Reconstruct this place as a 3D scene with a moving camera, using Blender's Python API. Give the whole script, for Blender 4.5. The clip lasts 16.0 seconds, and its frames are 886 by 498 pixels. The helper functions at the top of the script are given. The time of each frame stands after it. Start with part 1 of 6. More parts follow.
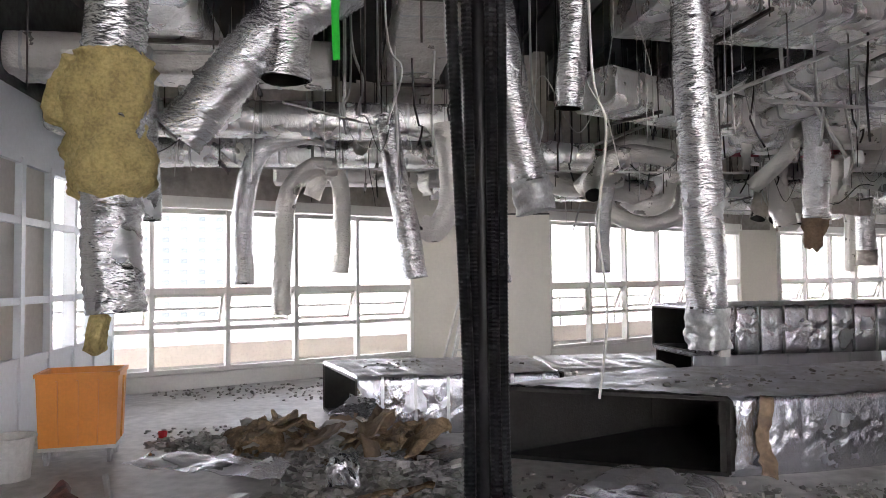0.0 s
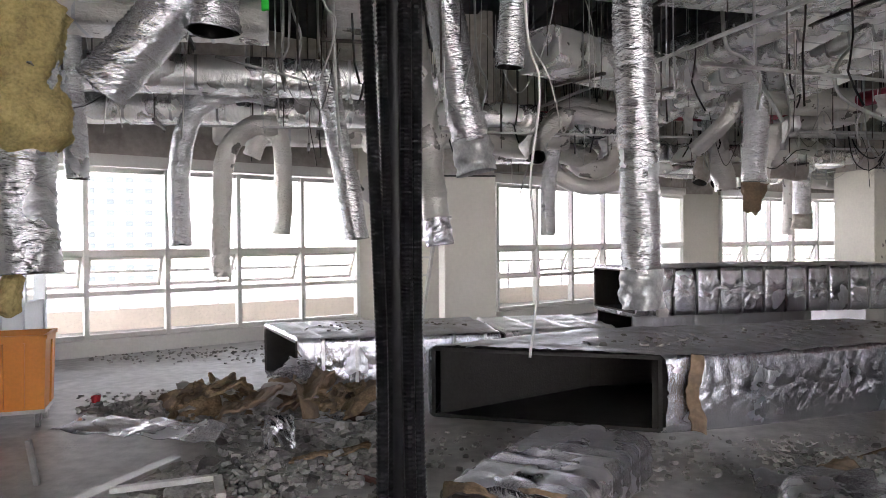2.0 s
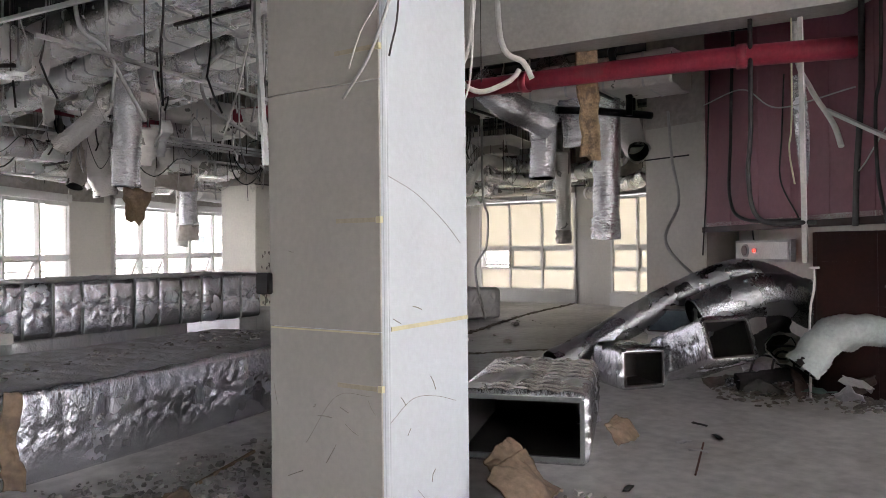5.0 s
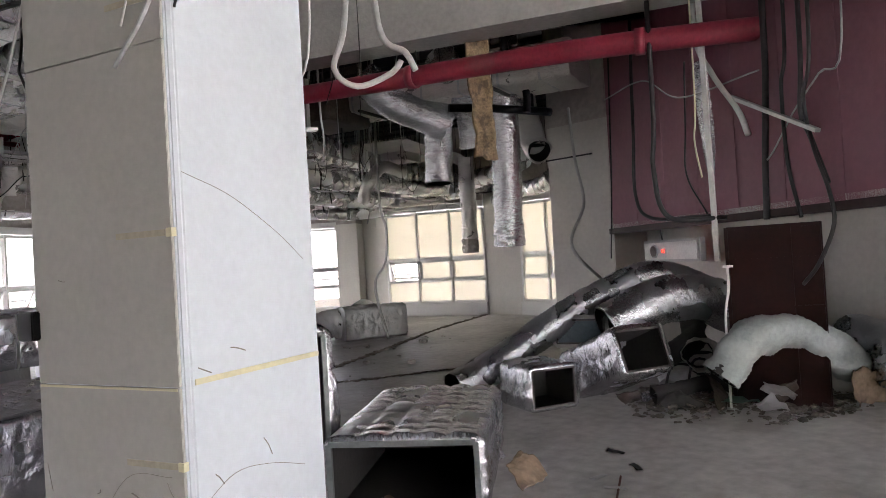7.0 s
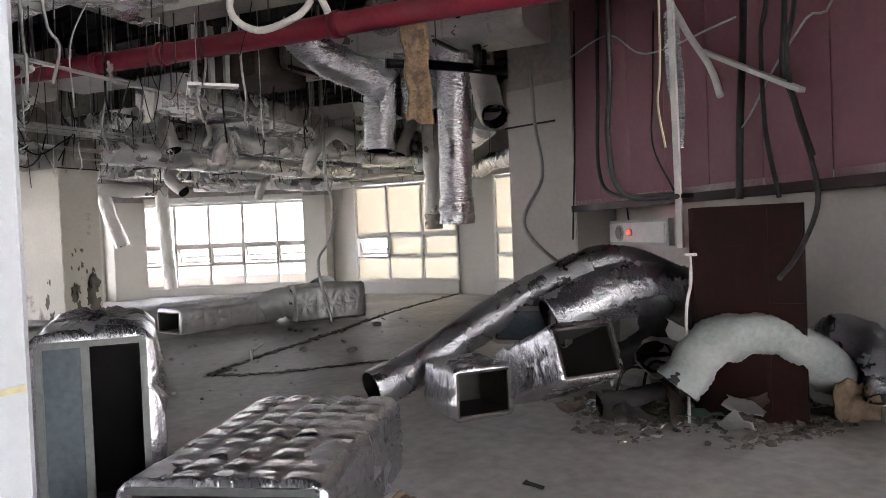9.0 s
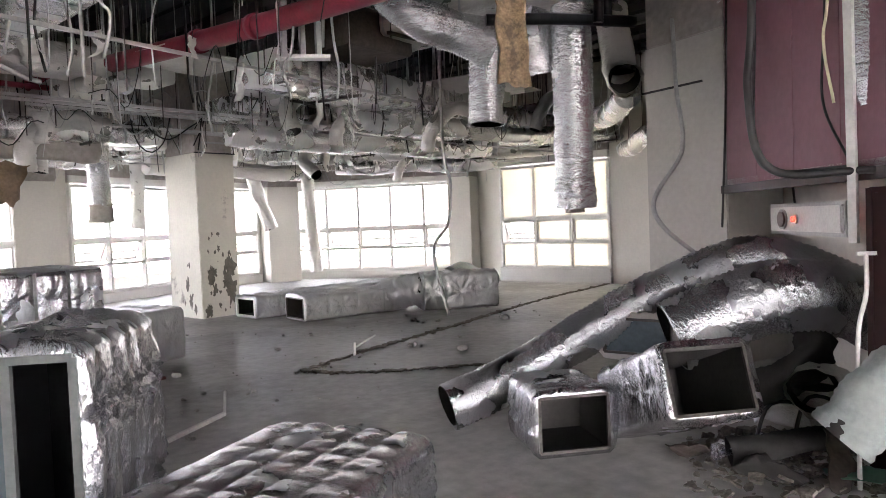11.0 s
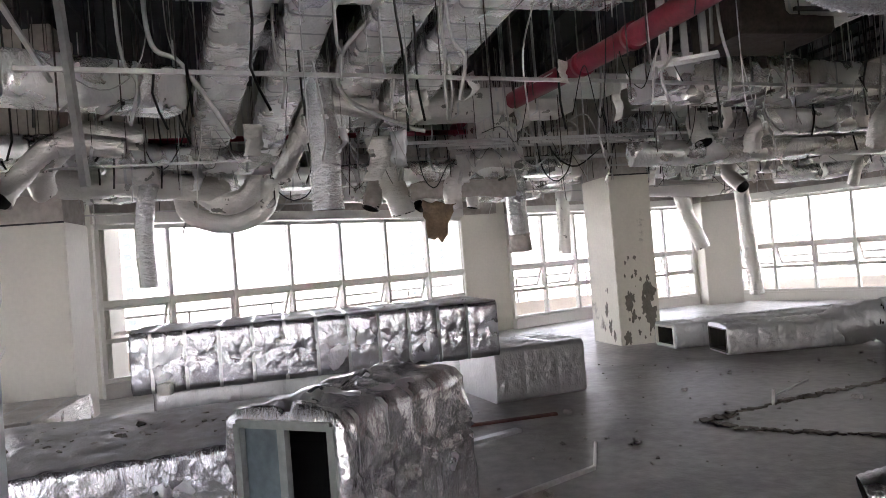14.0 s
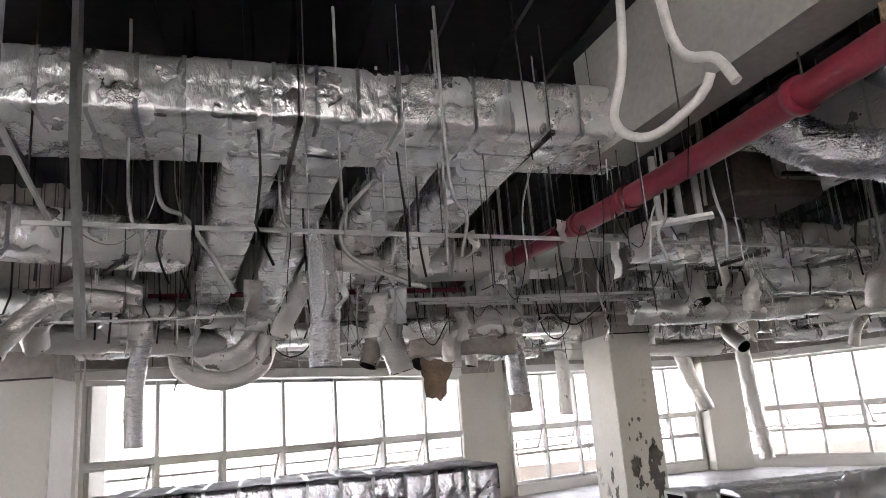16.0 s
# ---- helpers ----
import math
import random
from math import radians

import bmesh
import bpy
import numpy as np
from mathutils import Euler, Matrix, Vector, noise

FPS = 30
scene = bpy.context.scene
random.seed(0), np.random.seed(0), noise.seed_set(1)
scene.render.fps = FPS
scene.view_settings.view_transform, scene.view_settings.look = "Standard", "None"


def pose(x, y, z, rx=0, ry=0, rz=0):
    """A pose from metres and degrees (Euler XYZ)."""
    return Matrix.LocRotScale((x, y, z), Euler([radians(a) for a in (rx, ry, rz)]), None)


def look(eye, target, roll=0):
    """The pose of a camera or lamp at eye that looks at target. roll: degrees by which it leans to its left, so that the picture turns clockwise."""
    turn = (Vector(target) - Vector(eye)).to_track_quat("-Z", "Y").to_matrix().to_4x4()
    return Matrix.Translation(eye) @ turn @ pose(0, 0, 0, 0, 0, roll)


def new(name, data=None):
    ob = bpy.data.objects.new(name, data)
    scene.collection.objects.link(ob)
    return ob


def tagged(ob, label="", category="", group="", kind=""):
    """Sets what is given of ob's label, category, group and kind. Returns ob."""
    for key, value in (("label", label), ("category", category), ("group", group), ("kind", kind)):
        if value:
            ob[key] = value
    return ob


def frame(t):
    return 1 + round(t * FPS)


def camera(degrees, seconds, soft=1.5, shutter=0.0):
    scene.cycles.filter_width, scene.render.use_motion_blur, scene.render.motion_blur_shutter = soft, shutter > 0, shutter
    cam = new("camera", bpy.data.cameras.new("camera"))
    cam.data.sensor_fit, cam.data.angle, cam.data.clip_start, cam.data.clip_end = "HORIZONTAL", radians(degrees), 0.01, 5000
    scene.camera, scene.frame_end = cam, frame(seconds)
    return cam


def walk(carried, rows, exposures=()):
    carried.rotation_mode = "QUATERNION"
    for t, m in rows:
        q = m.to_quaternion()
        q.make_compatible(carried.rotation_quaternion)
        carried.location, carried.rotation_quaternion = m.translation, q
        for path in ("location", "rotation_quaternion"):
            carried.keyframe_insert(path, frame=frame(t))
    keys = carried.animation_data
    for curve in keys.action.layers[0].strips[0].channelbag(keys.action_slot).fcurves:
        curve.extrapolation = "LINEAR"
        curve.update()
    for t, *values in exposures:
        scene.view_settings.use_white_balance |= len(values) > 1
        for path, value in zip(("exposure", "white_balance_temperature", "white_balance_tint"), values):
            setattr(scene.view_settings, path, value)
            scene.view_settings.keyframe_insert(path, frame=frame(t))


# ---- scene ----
cam = camera(63.5, 16.0, soft=0.85)
PATH = [
    (0, (1.49, 0.174, 1.473), (1.214, 2.153, 1.554), -0.6),
    (0.5, (1.499, 0.167, 1.459), (1.128, 2.132, 1.457), -0.3),
    (1, (1.545, 0.195, 1.455), (1.239, 2.172, 1.443), -0.3),
    (1.5, (1.566, 0.219, 1.453), (1.295, 2.2, 1.436), -0.4),
    (2, (1.596, 0.24, 1.452), (1.447, 2.234, 1.43), -0.5),
    (2.5, (1.673, 0.282, 1.419), (1.764, 2.28, 1.392), -0.6),
    (2.8, (1.727, 0.329, 1.411), (1.961, 2.315, 1.367), -0.2),
    (3, (1.759, 0.345, 1.411), (2.087, 2.317, 1.37), -0.5),
    (3.5, (1.883, 0.385, 1.421), (2.364, 2.326, 1.389), -0.6),
    (4, (1.99, 0.439, 1.409), (2.694, 2.311, 1.382), -0.6),
    (4.5, (2.147, 0.63, 1.387), (3.203, 2.329, 1.382), -0.3),
    (5, (2.315, 0.826, 1.406), (3.6, 2.359, 1.407), -0.6),
    (5.2, (2.395, 0.874, 1.391), (3.74, 2.354, 1.393), -0.6),
    (7.3, (3.271, 1.299, 1.401), (4.723, 2.675, 1.433), -3.4),
    (7.5, (3.396, 1.327, 1.393), (4.81, 2.741, 1.417), -3.9),
    (8, (3.688, 1.339, 1.422), (5.077, 2.777, 1.424), -3.9),
    (8.2, (3.79, 1.356, 1.423), (5.198, 2.777, 1.409), -3.8),
    (10.3, (5.157, 1.73, 1.45), (6.622, 3.09, 1.375), -1.4),
    (10.5, (5.261, 1.768, 1.451), (6.655, 3.2, 1.368), -1.6),
    (11, (5.475, 1.817, 1.444), (6.552, 3.501, 1.366), -2.2),
    (11.5, (5.718, 1.859, 1.467), (6.5, 3.696, 1.359), -1.9),
    (12, (5.852, 2.067, 1.44), (6.54, 3.939, 1.29), -2.0),
    (12.5, (5.93, 2.259, 1.484), (6.419, 4.193, 1.345), -3.1),
    (13, (6.128, 2.238, 1.494), (6.342, 4.225, 1.414), -4.6),
    (13.5, (6.307, 2.249, 1.524), (6.304, 4.249, 1.494), -4.5),
    (14, (6.289, 2.29, 1.533), (6.188, 4.287, 1.572), -4.6),
    (14.5, (6.278, 2.31, 1.534), (6.175, 4.306, 1.603), -4.2),
    (15, (6.272, 2.326, 1.539), (6.177, 4.316, 1.707), -4.0),
    (15.5, (6.262, 2.366, 1.492), (6.19, 4.326, 1.888), -3.8),
    (16, (6.247, 2.357, 1.524), (6.193, 4.299, 1.998), -4.4),
]
walk(cam, [(t, look(eye, target, roll)) for t, eye, target, roll in PATH], [(0, 3.7), (4, 3.6), (5, 3.6), (7.5, 3.65), (8.0, 3.5), (8.2, 3.5), (10.5, 4.25), (11.2, 4.25), (12.5, 3.85), (14.0, 3.75), (16, 3.85)])

# ---- world and light ----
world = bpy.data.worlds.new("sky")
scene.world = world
world.use_nodes = True
wn = world.node_tree.nodes
sky = wn.new("ShaderNodeTexSky")
sky.sky_type = "NISHITA"
sky.sun_disc = False
sky.sun_elevation = radians(48)
sky.sun_rotation = radians(200)
sky.dust_density = 4.0
sky.air_density = 1.2
soft_sky = wn.new("ShaderNodeMix")
soft_sky.data_type = "RGBA"
soft_sky.inputs[0].default_value = 0.55
soft_sky.inputs[7].default_value = (9.0, 8.0, 9.1, 1)
world.node_tree.links.new(sky.outputs[0], soft_sky.inputs[6])
world.node_tree.links.new(soft_sky.outputs[2], wn["Background"].inputs[0])
wn["Background"].inputs[1].default_value = 0.15
sun_data = bpy.data.lights.new("sun", "SUN")
sun_data.energy = 2.2
sun_data.angle = radians(12)
sun_data.color = (1.0, 0.96, 0.9)
sun = new("sun", sun_data)
sun.matrix_world = look((0, 0, 30), (8, 16, -12))

# ---- materials ----
def mat(name, base, rough=0.6, metal=0.0, vary=0.15, scale=3.0, fine=40.0, bump=0.15, bump_scale=60.0, tint=None, stain=0.0, stain_col=(0.1, 0.08, 0.06), per_piece=0.0, thresh=0.58):
    m = bpy.data.materials.new(name)
    m.use_nodes = True
    nt = m.node_tree
    b = nt.nodes["Principled BSDF"]
    b.inputs["Roughness"].default_value = rough
    b.inputs["Metallic"].default_value = metal
    L = nt.links.new
    tc = nt.nodes.new("ShaderNodeTexCoord")
    n1 = nt.nodes.new("ShaderNodeTexNoise")
    n1.inputs["Scale"].default_value = scale
    n1.inputs["Detail"].default_value = 6
    n2 = nt.nodes.new("ShaderNodeTexNoise")
    n2.inputs["Scale"].default_value = fine
    n2.inputs["Detail"].default_value = 4
    L(tc.outputs["Object"], n1.inputs["Vector"])
    L(tc.outputs["Object"], n2.inputs["Vector"])
    add = nt.nodes.new("ShaderNodeMath")
    add.operation = "ADD"
    L(n1.outputs[0], add.inputs[0])
    L(n2.outputs[0], add.inputs[1])
    ramp = nt.nodes.new("ShaderNodeMapRange")
    ramp.inputs[1].default_value = 0.7
    ramp.inputs[2].default_value = 1.3
    ramp.inputs[3].default_value = 1 - vary
    ramp.inputs[4].default_value = 1 + vary
    L(add.outputs[0], ramp.inputs[0])
    val = ramp.outputs[0]
    if per_piece:
        oi = nt.nodes.new("ShaderNodeObjectInfo")
        mr = nt.nodes.new("ShaderNodeMapRange")
        mr.inputs[3].default_value = 1 - per_piece
        mr.inputs[4].default_value = 1 + per_piece
        L(oi.outputs["Random"], mr.inputs[0])
        mu = nt.nodes.new("ShaderNodeMath")
        mu.operation = "MULTIPLY"
        L(val, mu.inputs[0])
        L(mr.outputs[0], mu.inputs[1])
        val = mu.outputs[0]
    hsv = nt.nodes.new("ShaderNodeHueSaturation")
    hsv.inputs["Color"].default_value = (*base, 1)
    L(val, hsv.inputs["Value"])
    col = hsv.outputs[0]
    if stain:
        n3 = nt.nodes.new("ShaderNodeTexNoise")
        n3.inputs["Scale"].default_value = scale * 0.6
        n3.inputs["Detail"].default_value = 10
        n3.inputs["Roughness"].default_value = 0.65
        L(tc.outputs["Object"], n3.inputs["Vector"])
        mr = nt.nodes.new("ShaderNodeMapRange")
        mr.inputs[1].default_value = thresh
        mr.inputs[2].default_value = thresh + 0.08
        mr.inputs[4].default_value = stain
        L(n3.outputs[0], mr.inputs[0])
        mx = nt.nodes.new("ShaderNodeMix")
        mx.data_type = "RGBA"
        mx.inputs[7].default_value = (*stain_col, 1)
        L(mr.outputs[0], mx.inputs[0])
        L(col, mx.inputs[6])
        col = mx.outputs[2]
    L(col, b.inputs["Base Color"])
    if bump:
        bp = nt.nodes.new("ShaderNodeBump")
        bp.inputs["Strength"].default_value = bump
        bp.inputs["Distance"].default_value = 0.01
        n4 = nt.nodes.new("ShaderNodeTexNoise")
        n4.inputs["Scale"].default_value = bump_scale
        n4.inputs["Detail"].default_value = 5
        L(tc.outputs["Object"], n4.inputs["Vector"])
        L(n4.outputs[0], bp.inputs["Height"])
        L(bp.outputs[0], b.inputs["Normal"])
    return m


def foil(name, base=(0.75, 0.75, 0.76), rough=0.16, crease=7.0, strength=0.6, dust=0.12, stretch=(1, 1, 1), settled=0.85):
    """Crinkled aluminium foil: sharp creases at three sizes and a film of dust."""
    m = bpy.data.materials.new(name)
    m.use_nodes = True
    nt = m.node_tree
    b = nt.nodes["Principled BSDF"]
    L = nt.links.new
    tc = nt.nodes.new("ShaderNodeTexCoord")
    mp = nt.nodes.new("ShaderNodeMapping")
    mp.inputs["Scale"].default_value = stretch
    L(tc.outputs["Object"], mp.inputs["Vector"])
    heights = []
    for sc, amp in ((crease, 1.0), (crease * 2.6, 0.38), (crease * 7.0, 0.07)):
        warp = nt.nodes.new("ShaderNodeTexNoise")
        warp.inputs["Scale"].default_value = sc * 0.7
        warp.inputs["Detail"].default_value = 3
        mixv = nt.nodes.new("ShaderNodeVectorMath")
        mixv.operation = "MULTIPLY_ADD"
        mixv.inputs[1].default_value = (1.6 / sc,) * 3
        L(mp.outputs[0], warp.inputs["Vector"])
        L(warp.outputs["Color"], mixv.inputs[0])
        L(mp.outputs[0], mixv.inputs[2])
        v = nt.nodes.new("ShaderNodeTexVoronoi")
        v.feature = "F2"
        v.inputs["Scale"].default_value = sc
        L(mixv.outputs[0], v.inputs["Vector"])
        mu = nt.nodes.new("ShaderNodeMath")
        mu.operation = "MULTIPLY"
        mu.inputs[1].default_value = amp
        L(v.outputs["Distance"], mu.inputs[0])
        heights.append(mu.outputs[0])
    total = heights[0]
    for h in heights[1:]:
        add = nt.nodes.new("ShaderNodeMath")
        L(total, add.inputs[0])
        L(h, add.inputs[1])
        total = add.outputs[0]
    bp = nt.nodes.new("ShaderNodeBump")
    bp.inputs["Strength"].default_value = strength
    bp.inputs["Distance"].default_value = 0.35 / crease
    L(total, bp.inputs["Height"])
    L(bp.outputs[0], b.inputs["Normal"])
    n = nt.nodes.new("ShaderNodeTexNoise")
    n.inputs["Scale"].default_value = 3.0
    n.inputs["Detail"].default_value = 8
    L(tc.outputs["Object"], n.inputs["Vector"])
    r = nt.nodes.new("ShaderNodeMapRange")
    r.inputs[1].default_value = 0.35
    r.inputs[2].default_value = 0.7
    r.inputs[3].default_value = rough
    r.inputs[4].default_value = rough + 0.12
    L(n.outputs[0], r.inputs[0])
    L(r.outputs[0], b.inputs["Roughness"])
    b.inputs["Metallic"].default_value = 1.0 - dust
    hs = nt.nodes.new("ShaderNodeHueSaturation")
    hs.inputs["Color"].default_value = (*base, 1)
    r2 = nt.nodes.new("ShaderNodeMapRange")
    r2.inputs[1].default_value = 0.3
    r2.inputs[2].default_value = 0.7
    r2.inputs[3].default_value = 1.02
    r2.inputs[4].default_value = 0.95
    L(n.outputs[0], r2.inputs[0])
    L(r2.outputs[0], hs.inputs["Value"])
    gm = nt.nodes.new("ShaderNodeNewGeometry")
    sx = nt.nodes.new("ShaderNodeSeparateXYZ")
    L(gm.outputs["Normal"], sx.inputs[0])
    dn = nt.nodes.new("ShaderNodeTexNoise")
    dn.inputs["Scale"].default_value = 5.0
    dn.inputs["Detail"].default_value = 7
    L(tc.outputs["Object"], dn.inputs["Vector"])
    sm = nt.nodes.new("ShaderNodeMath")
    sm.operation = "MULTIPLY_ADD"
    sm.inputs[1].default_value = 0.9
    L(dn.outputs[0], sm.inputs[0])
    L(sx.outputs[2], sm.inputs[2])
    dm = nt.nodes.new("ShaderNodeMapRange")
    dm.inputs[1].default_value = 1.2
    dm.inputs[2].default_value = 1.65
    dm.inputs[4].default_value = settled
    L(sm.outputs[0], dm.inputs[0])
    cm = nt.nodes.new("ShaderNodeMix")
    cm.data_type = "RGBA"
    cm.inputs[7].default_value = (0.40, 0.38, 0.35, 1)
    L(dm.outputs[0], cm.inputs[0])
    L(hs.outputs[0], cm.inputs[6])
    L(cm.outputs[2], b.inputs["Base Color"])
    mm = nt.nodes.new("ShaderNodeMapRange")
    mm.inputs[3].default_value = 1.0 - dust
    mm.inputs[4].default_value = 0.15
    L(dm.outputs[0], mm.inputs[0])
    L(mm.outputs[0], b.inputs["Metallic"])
    rm = nt.nodes.new("ShaderNodeMath")
    rm.operation = "MULTIPLY_ADD"
    rm.inputs[1].default_value = 0.5
    L(dm.outputs[0], rm.inputs[0])
    L(r.outputs[0], rm.inputs[2])
    L(rm.outputs[0], b.inputs["Roughness"])
    return m


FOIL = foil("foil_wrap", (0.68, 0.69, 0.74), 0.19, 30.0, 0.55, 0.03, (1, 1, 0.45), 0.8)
# brighter copy of the foil; floor bounce on undersides is put in its colour
FOIL_BOUNCE = foil("foil_bright", (0.9, 0.9, 0.89), 0.22, 18.0, 0.5, 0.25, (1, 1, 0.6), 0.0)
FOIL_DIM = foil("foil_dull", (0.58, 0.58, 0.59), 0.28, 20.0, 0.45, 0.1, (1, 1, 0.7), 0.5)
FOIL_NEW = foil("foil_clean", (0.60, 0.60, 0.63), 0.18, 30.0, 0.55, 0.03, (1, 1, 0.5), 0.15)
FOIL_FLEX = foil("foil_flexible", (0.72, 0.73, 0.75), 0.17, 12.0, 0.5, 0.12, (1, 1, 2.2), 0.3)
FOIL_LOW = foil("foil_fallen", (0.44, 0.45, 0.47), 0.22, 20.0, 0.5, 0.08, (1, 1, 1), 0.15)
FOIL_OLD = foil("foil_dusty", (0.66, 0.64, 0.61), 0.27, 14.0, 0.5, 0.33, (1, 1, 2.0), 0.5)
STRAP = mat("foil_tape", (0.52, 0.53, 0.54), 0.32, 1.0, 0.15, 8, 60, 0.3, 60)
# near-black tone puts the shade inside the duct mouths into the colour
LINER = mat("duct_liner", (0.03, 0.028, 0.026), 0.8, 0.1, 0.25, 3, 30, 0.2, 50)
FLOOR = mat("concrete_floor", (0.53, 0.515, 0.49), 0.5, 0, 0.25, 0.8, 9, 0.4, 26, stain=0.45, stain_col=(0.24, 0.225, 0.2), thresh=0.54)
# a broad darker area round the middle of the floor, its edge broken by noise
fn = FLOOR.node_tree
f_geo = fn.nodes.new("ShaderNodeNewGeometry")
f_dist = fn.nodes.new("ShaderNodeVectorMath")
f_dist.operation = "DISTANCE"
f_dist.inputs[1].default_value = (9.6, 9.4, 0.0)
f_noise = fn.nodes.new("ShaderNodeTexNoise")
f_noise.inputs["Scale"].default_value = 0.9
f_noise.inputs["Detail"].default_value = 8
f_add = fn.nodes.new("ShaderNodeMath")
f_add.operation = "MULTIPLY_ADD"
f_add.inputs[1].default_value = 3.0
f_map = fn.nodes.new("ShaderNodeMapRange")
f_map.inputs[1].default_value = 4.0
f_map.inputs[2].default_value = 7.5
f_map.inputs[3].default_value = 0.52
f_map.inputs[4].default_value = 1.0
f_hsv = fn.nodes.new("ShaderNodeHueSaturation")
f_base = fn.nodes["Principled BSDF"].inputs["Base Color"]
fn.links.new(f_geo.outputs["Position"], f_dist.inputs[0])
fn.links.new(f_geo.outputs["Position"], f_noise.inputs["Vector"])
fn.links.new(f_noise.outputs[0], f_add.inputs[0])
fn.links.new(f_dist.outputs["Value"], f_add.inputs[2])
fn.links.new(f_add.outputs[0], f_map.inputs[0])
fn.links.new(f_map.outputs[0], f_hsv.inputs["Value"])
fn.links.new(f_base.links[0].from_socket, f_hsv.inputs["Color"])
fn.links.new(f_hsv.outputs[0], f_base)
CREAM = mat("cream_paint", (0.70, 0.68, 0.61), 0.6, 0, 0.05, 1.5, 20, 0.1, 40, stain=0.5, stain_col=(0.42, 0.40, 0.35), thresh=0.66)
WHITEP = mat("white_paint", (0.65, 0.695, 0.73), 0.5, 0, 0.05, 1.5, 25, 0.08, 40, stain=0.35, stain_col=(0.5, 0.49, 0.45), thresh=0.68)
PEEL = mat("peeling_paint", (0.70, 0.68, 0.60), 0.65, 0, 0.06, 2.2, 20, 0.15, 40, stain=0.95, stain_col=(0.20, 0.18, 0.155), thresh=0.60)
WALLC = mat("plaster_wall", (0.52, 0.505, 0.46), 0.75, 0, 0.08, 1.2, 18, 0.15, 30, stain=0.4, stain_col=(0.38, 0.36, 0.32), thresh=0.6)
HEADER = mat("raw_header", (0.42, 0.385, 0.35), 0.85, 0, 0.2, 1.5, 14, 0.3, 25, stain=0.5, stain_col=(0.2, 0.18, 0.16))
FRAMEP = mat("window_frame_paint", (0.80, 0.79, 0.75), 0.4, 0, 0.05, 3, 30, 0.03, 50)
DECK = mat("steel_deck", (0.03, 0.031, 0.033), 0.6, 0.2, 0.25, 1.5, 12, 0.2, 30)
SLAB = mat("sprayed_slab", (0.11, 0.11, 0.11), 0.9, 0, 0.3, 1.2, 14, 0.4, 25)
BEAMP = mat("beam_fireproofing", (0.42, 0.41, 0.375), 0.8, 0, 0.12, 1.5, 20, 0.2, 35)
REDP = mat("red_pipe_paint", (0.23, 0.022, 0.042), 0.42, 0, 0.2, 3, 30, 0.1, 50, stain=0.4, stain_col=(0.16, 0.08, 0.08))
BLACKPL = mat("black_plastic", (0.009, 0.009, 0.01), 0.32, 0, 0.2, 10, 60, 0, 80)
BLACKPL.node_tree.nodes["Principled BSDF"].inputs["Specular IOR Level"].default_value = 0.15
WHITEPL = mat("white_plastic_pipe", (0.66, 0.65, 0.62), 0.45, 0, 0.1, 5, 40, 0.05, 60, stain=0.3, stain_col=(0.4, 0.38, 0.34))
GREYPL = mat("grey_conduit", (0.42, 0.42, 0.41), 0.5, 0.1, 0.12, 5, 40, 0.05, 60)
WIREW = mat("white_cable", (0.62, 0.61, 0.58), 0.5, 0, 0.08, 8, 40, 0, 60)
WIREB = mat("dark_cable", (0.014, 0.013, 0.014), 0.5, 0, 0.2, 8, 40, 0, 60)
STEEL = mat("hanger_steel", (0.10, 0.09, 0.085), 0.5, 0.7, 0.3, 10, 60, 0.1, 80)
STRUT = mat("strut_steel", (0.55, 0.55, 0.54), 0.35, 0.7, 0.1, 6, 50, 0.05, 60)
ORANGE = mat("orange_plastic", (0.72, 0.27, 0.035), 0.45, 0, 0.08, 3, 40, 0.06, 60, stain=0.25, stain_col=(0.45, 0.2, 0.06))
FOAM = mat("yellow_foam", (0.36, 0.29, 0.125), 0.95, 0, 0.35, 9, 60, 1.0, 34, stain=0.5, stain_col=(0.26, 0.2, 0.08), thresh=0.56)
WOOL = mat("tan_insulation", (0.27, 0.19, 0.115), 0.95, 0, 0.4, 9, 50, 0.9, 40, stain=0.75, stain_col=(0.10, 0.075, 0.055), thresh=0.5)
CARD = mat("cardboard", (0.23, 0.165, 0.11), 0.85, 0, 0.25, 5, 30, 0.3, 40, stain=0.6, stain_col=(0.12, 0.09, 0.07), thresh=0.53)
RUBBLE = mat("plaster_rubble", (0.33, 0.315, 0.295), 0.9, 0, 0.3, 6, 40, 0.4, 40, per_piece=0.35)
PINK = mat("pink_board", (0.225, 0.09, 0.115), 0.6, 0, 0.1, 1.5, 18, 0.08, 40, stain=0.25, stain_col=(0.19, 0.1, 0.11))
MAHOG = mat("mahogany_panel", (0.02, 0.006, 0.005), 0.5, 0, 0.3, 3, 30, 0.08, 40)
MAHOG.node_tree.nodes["Principled BSDF"].inputs["Specular IOR Level"].default_value = 0.2
WHITEFL = mat("white_sleeve", (0.36, 0.40, 0.385), 0.35, 0, 0.2, 5, 30, 0.8, 11, stain=0.4, stain_col=(0.40, 0.42, 0.39), thresh=0.52)
FILM = mat("grey_plastic_film", (0.40, 0.41, 0.41), 0.3, 0.35, 0.25, 8, 40, 0.9, 16, stain=0.4, stain_col=(0.25, 0.25, 0.25), thresh=0.5)
GREENC = mat("green_cloth", (0.03, 0.62, 0.06), 0.7, 0, 0.1, 8, 40, 0.2, 40)
TERR = mat("terrace_stone", (0.80, 0.73, 0.65), 0.8, 0, 0.08, 2, 20, 0.1, 30)
RUST = mat("rusty_steel", (0.14, 0.06, 0.045), 0.7, 0.3, 0.3, 5, 40, 0.3, 50)
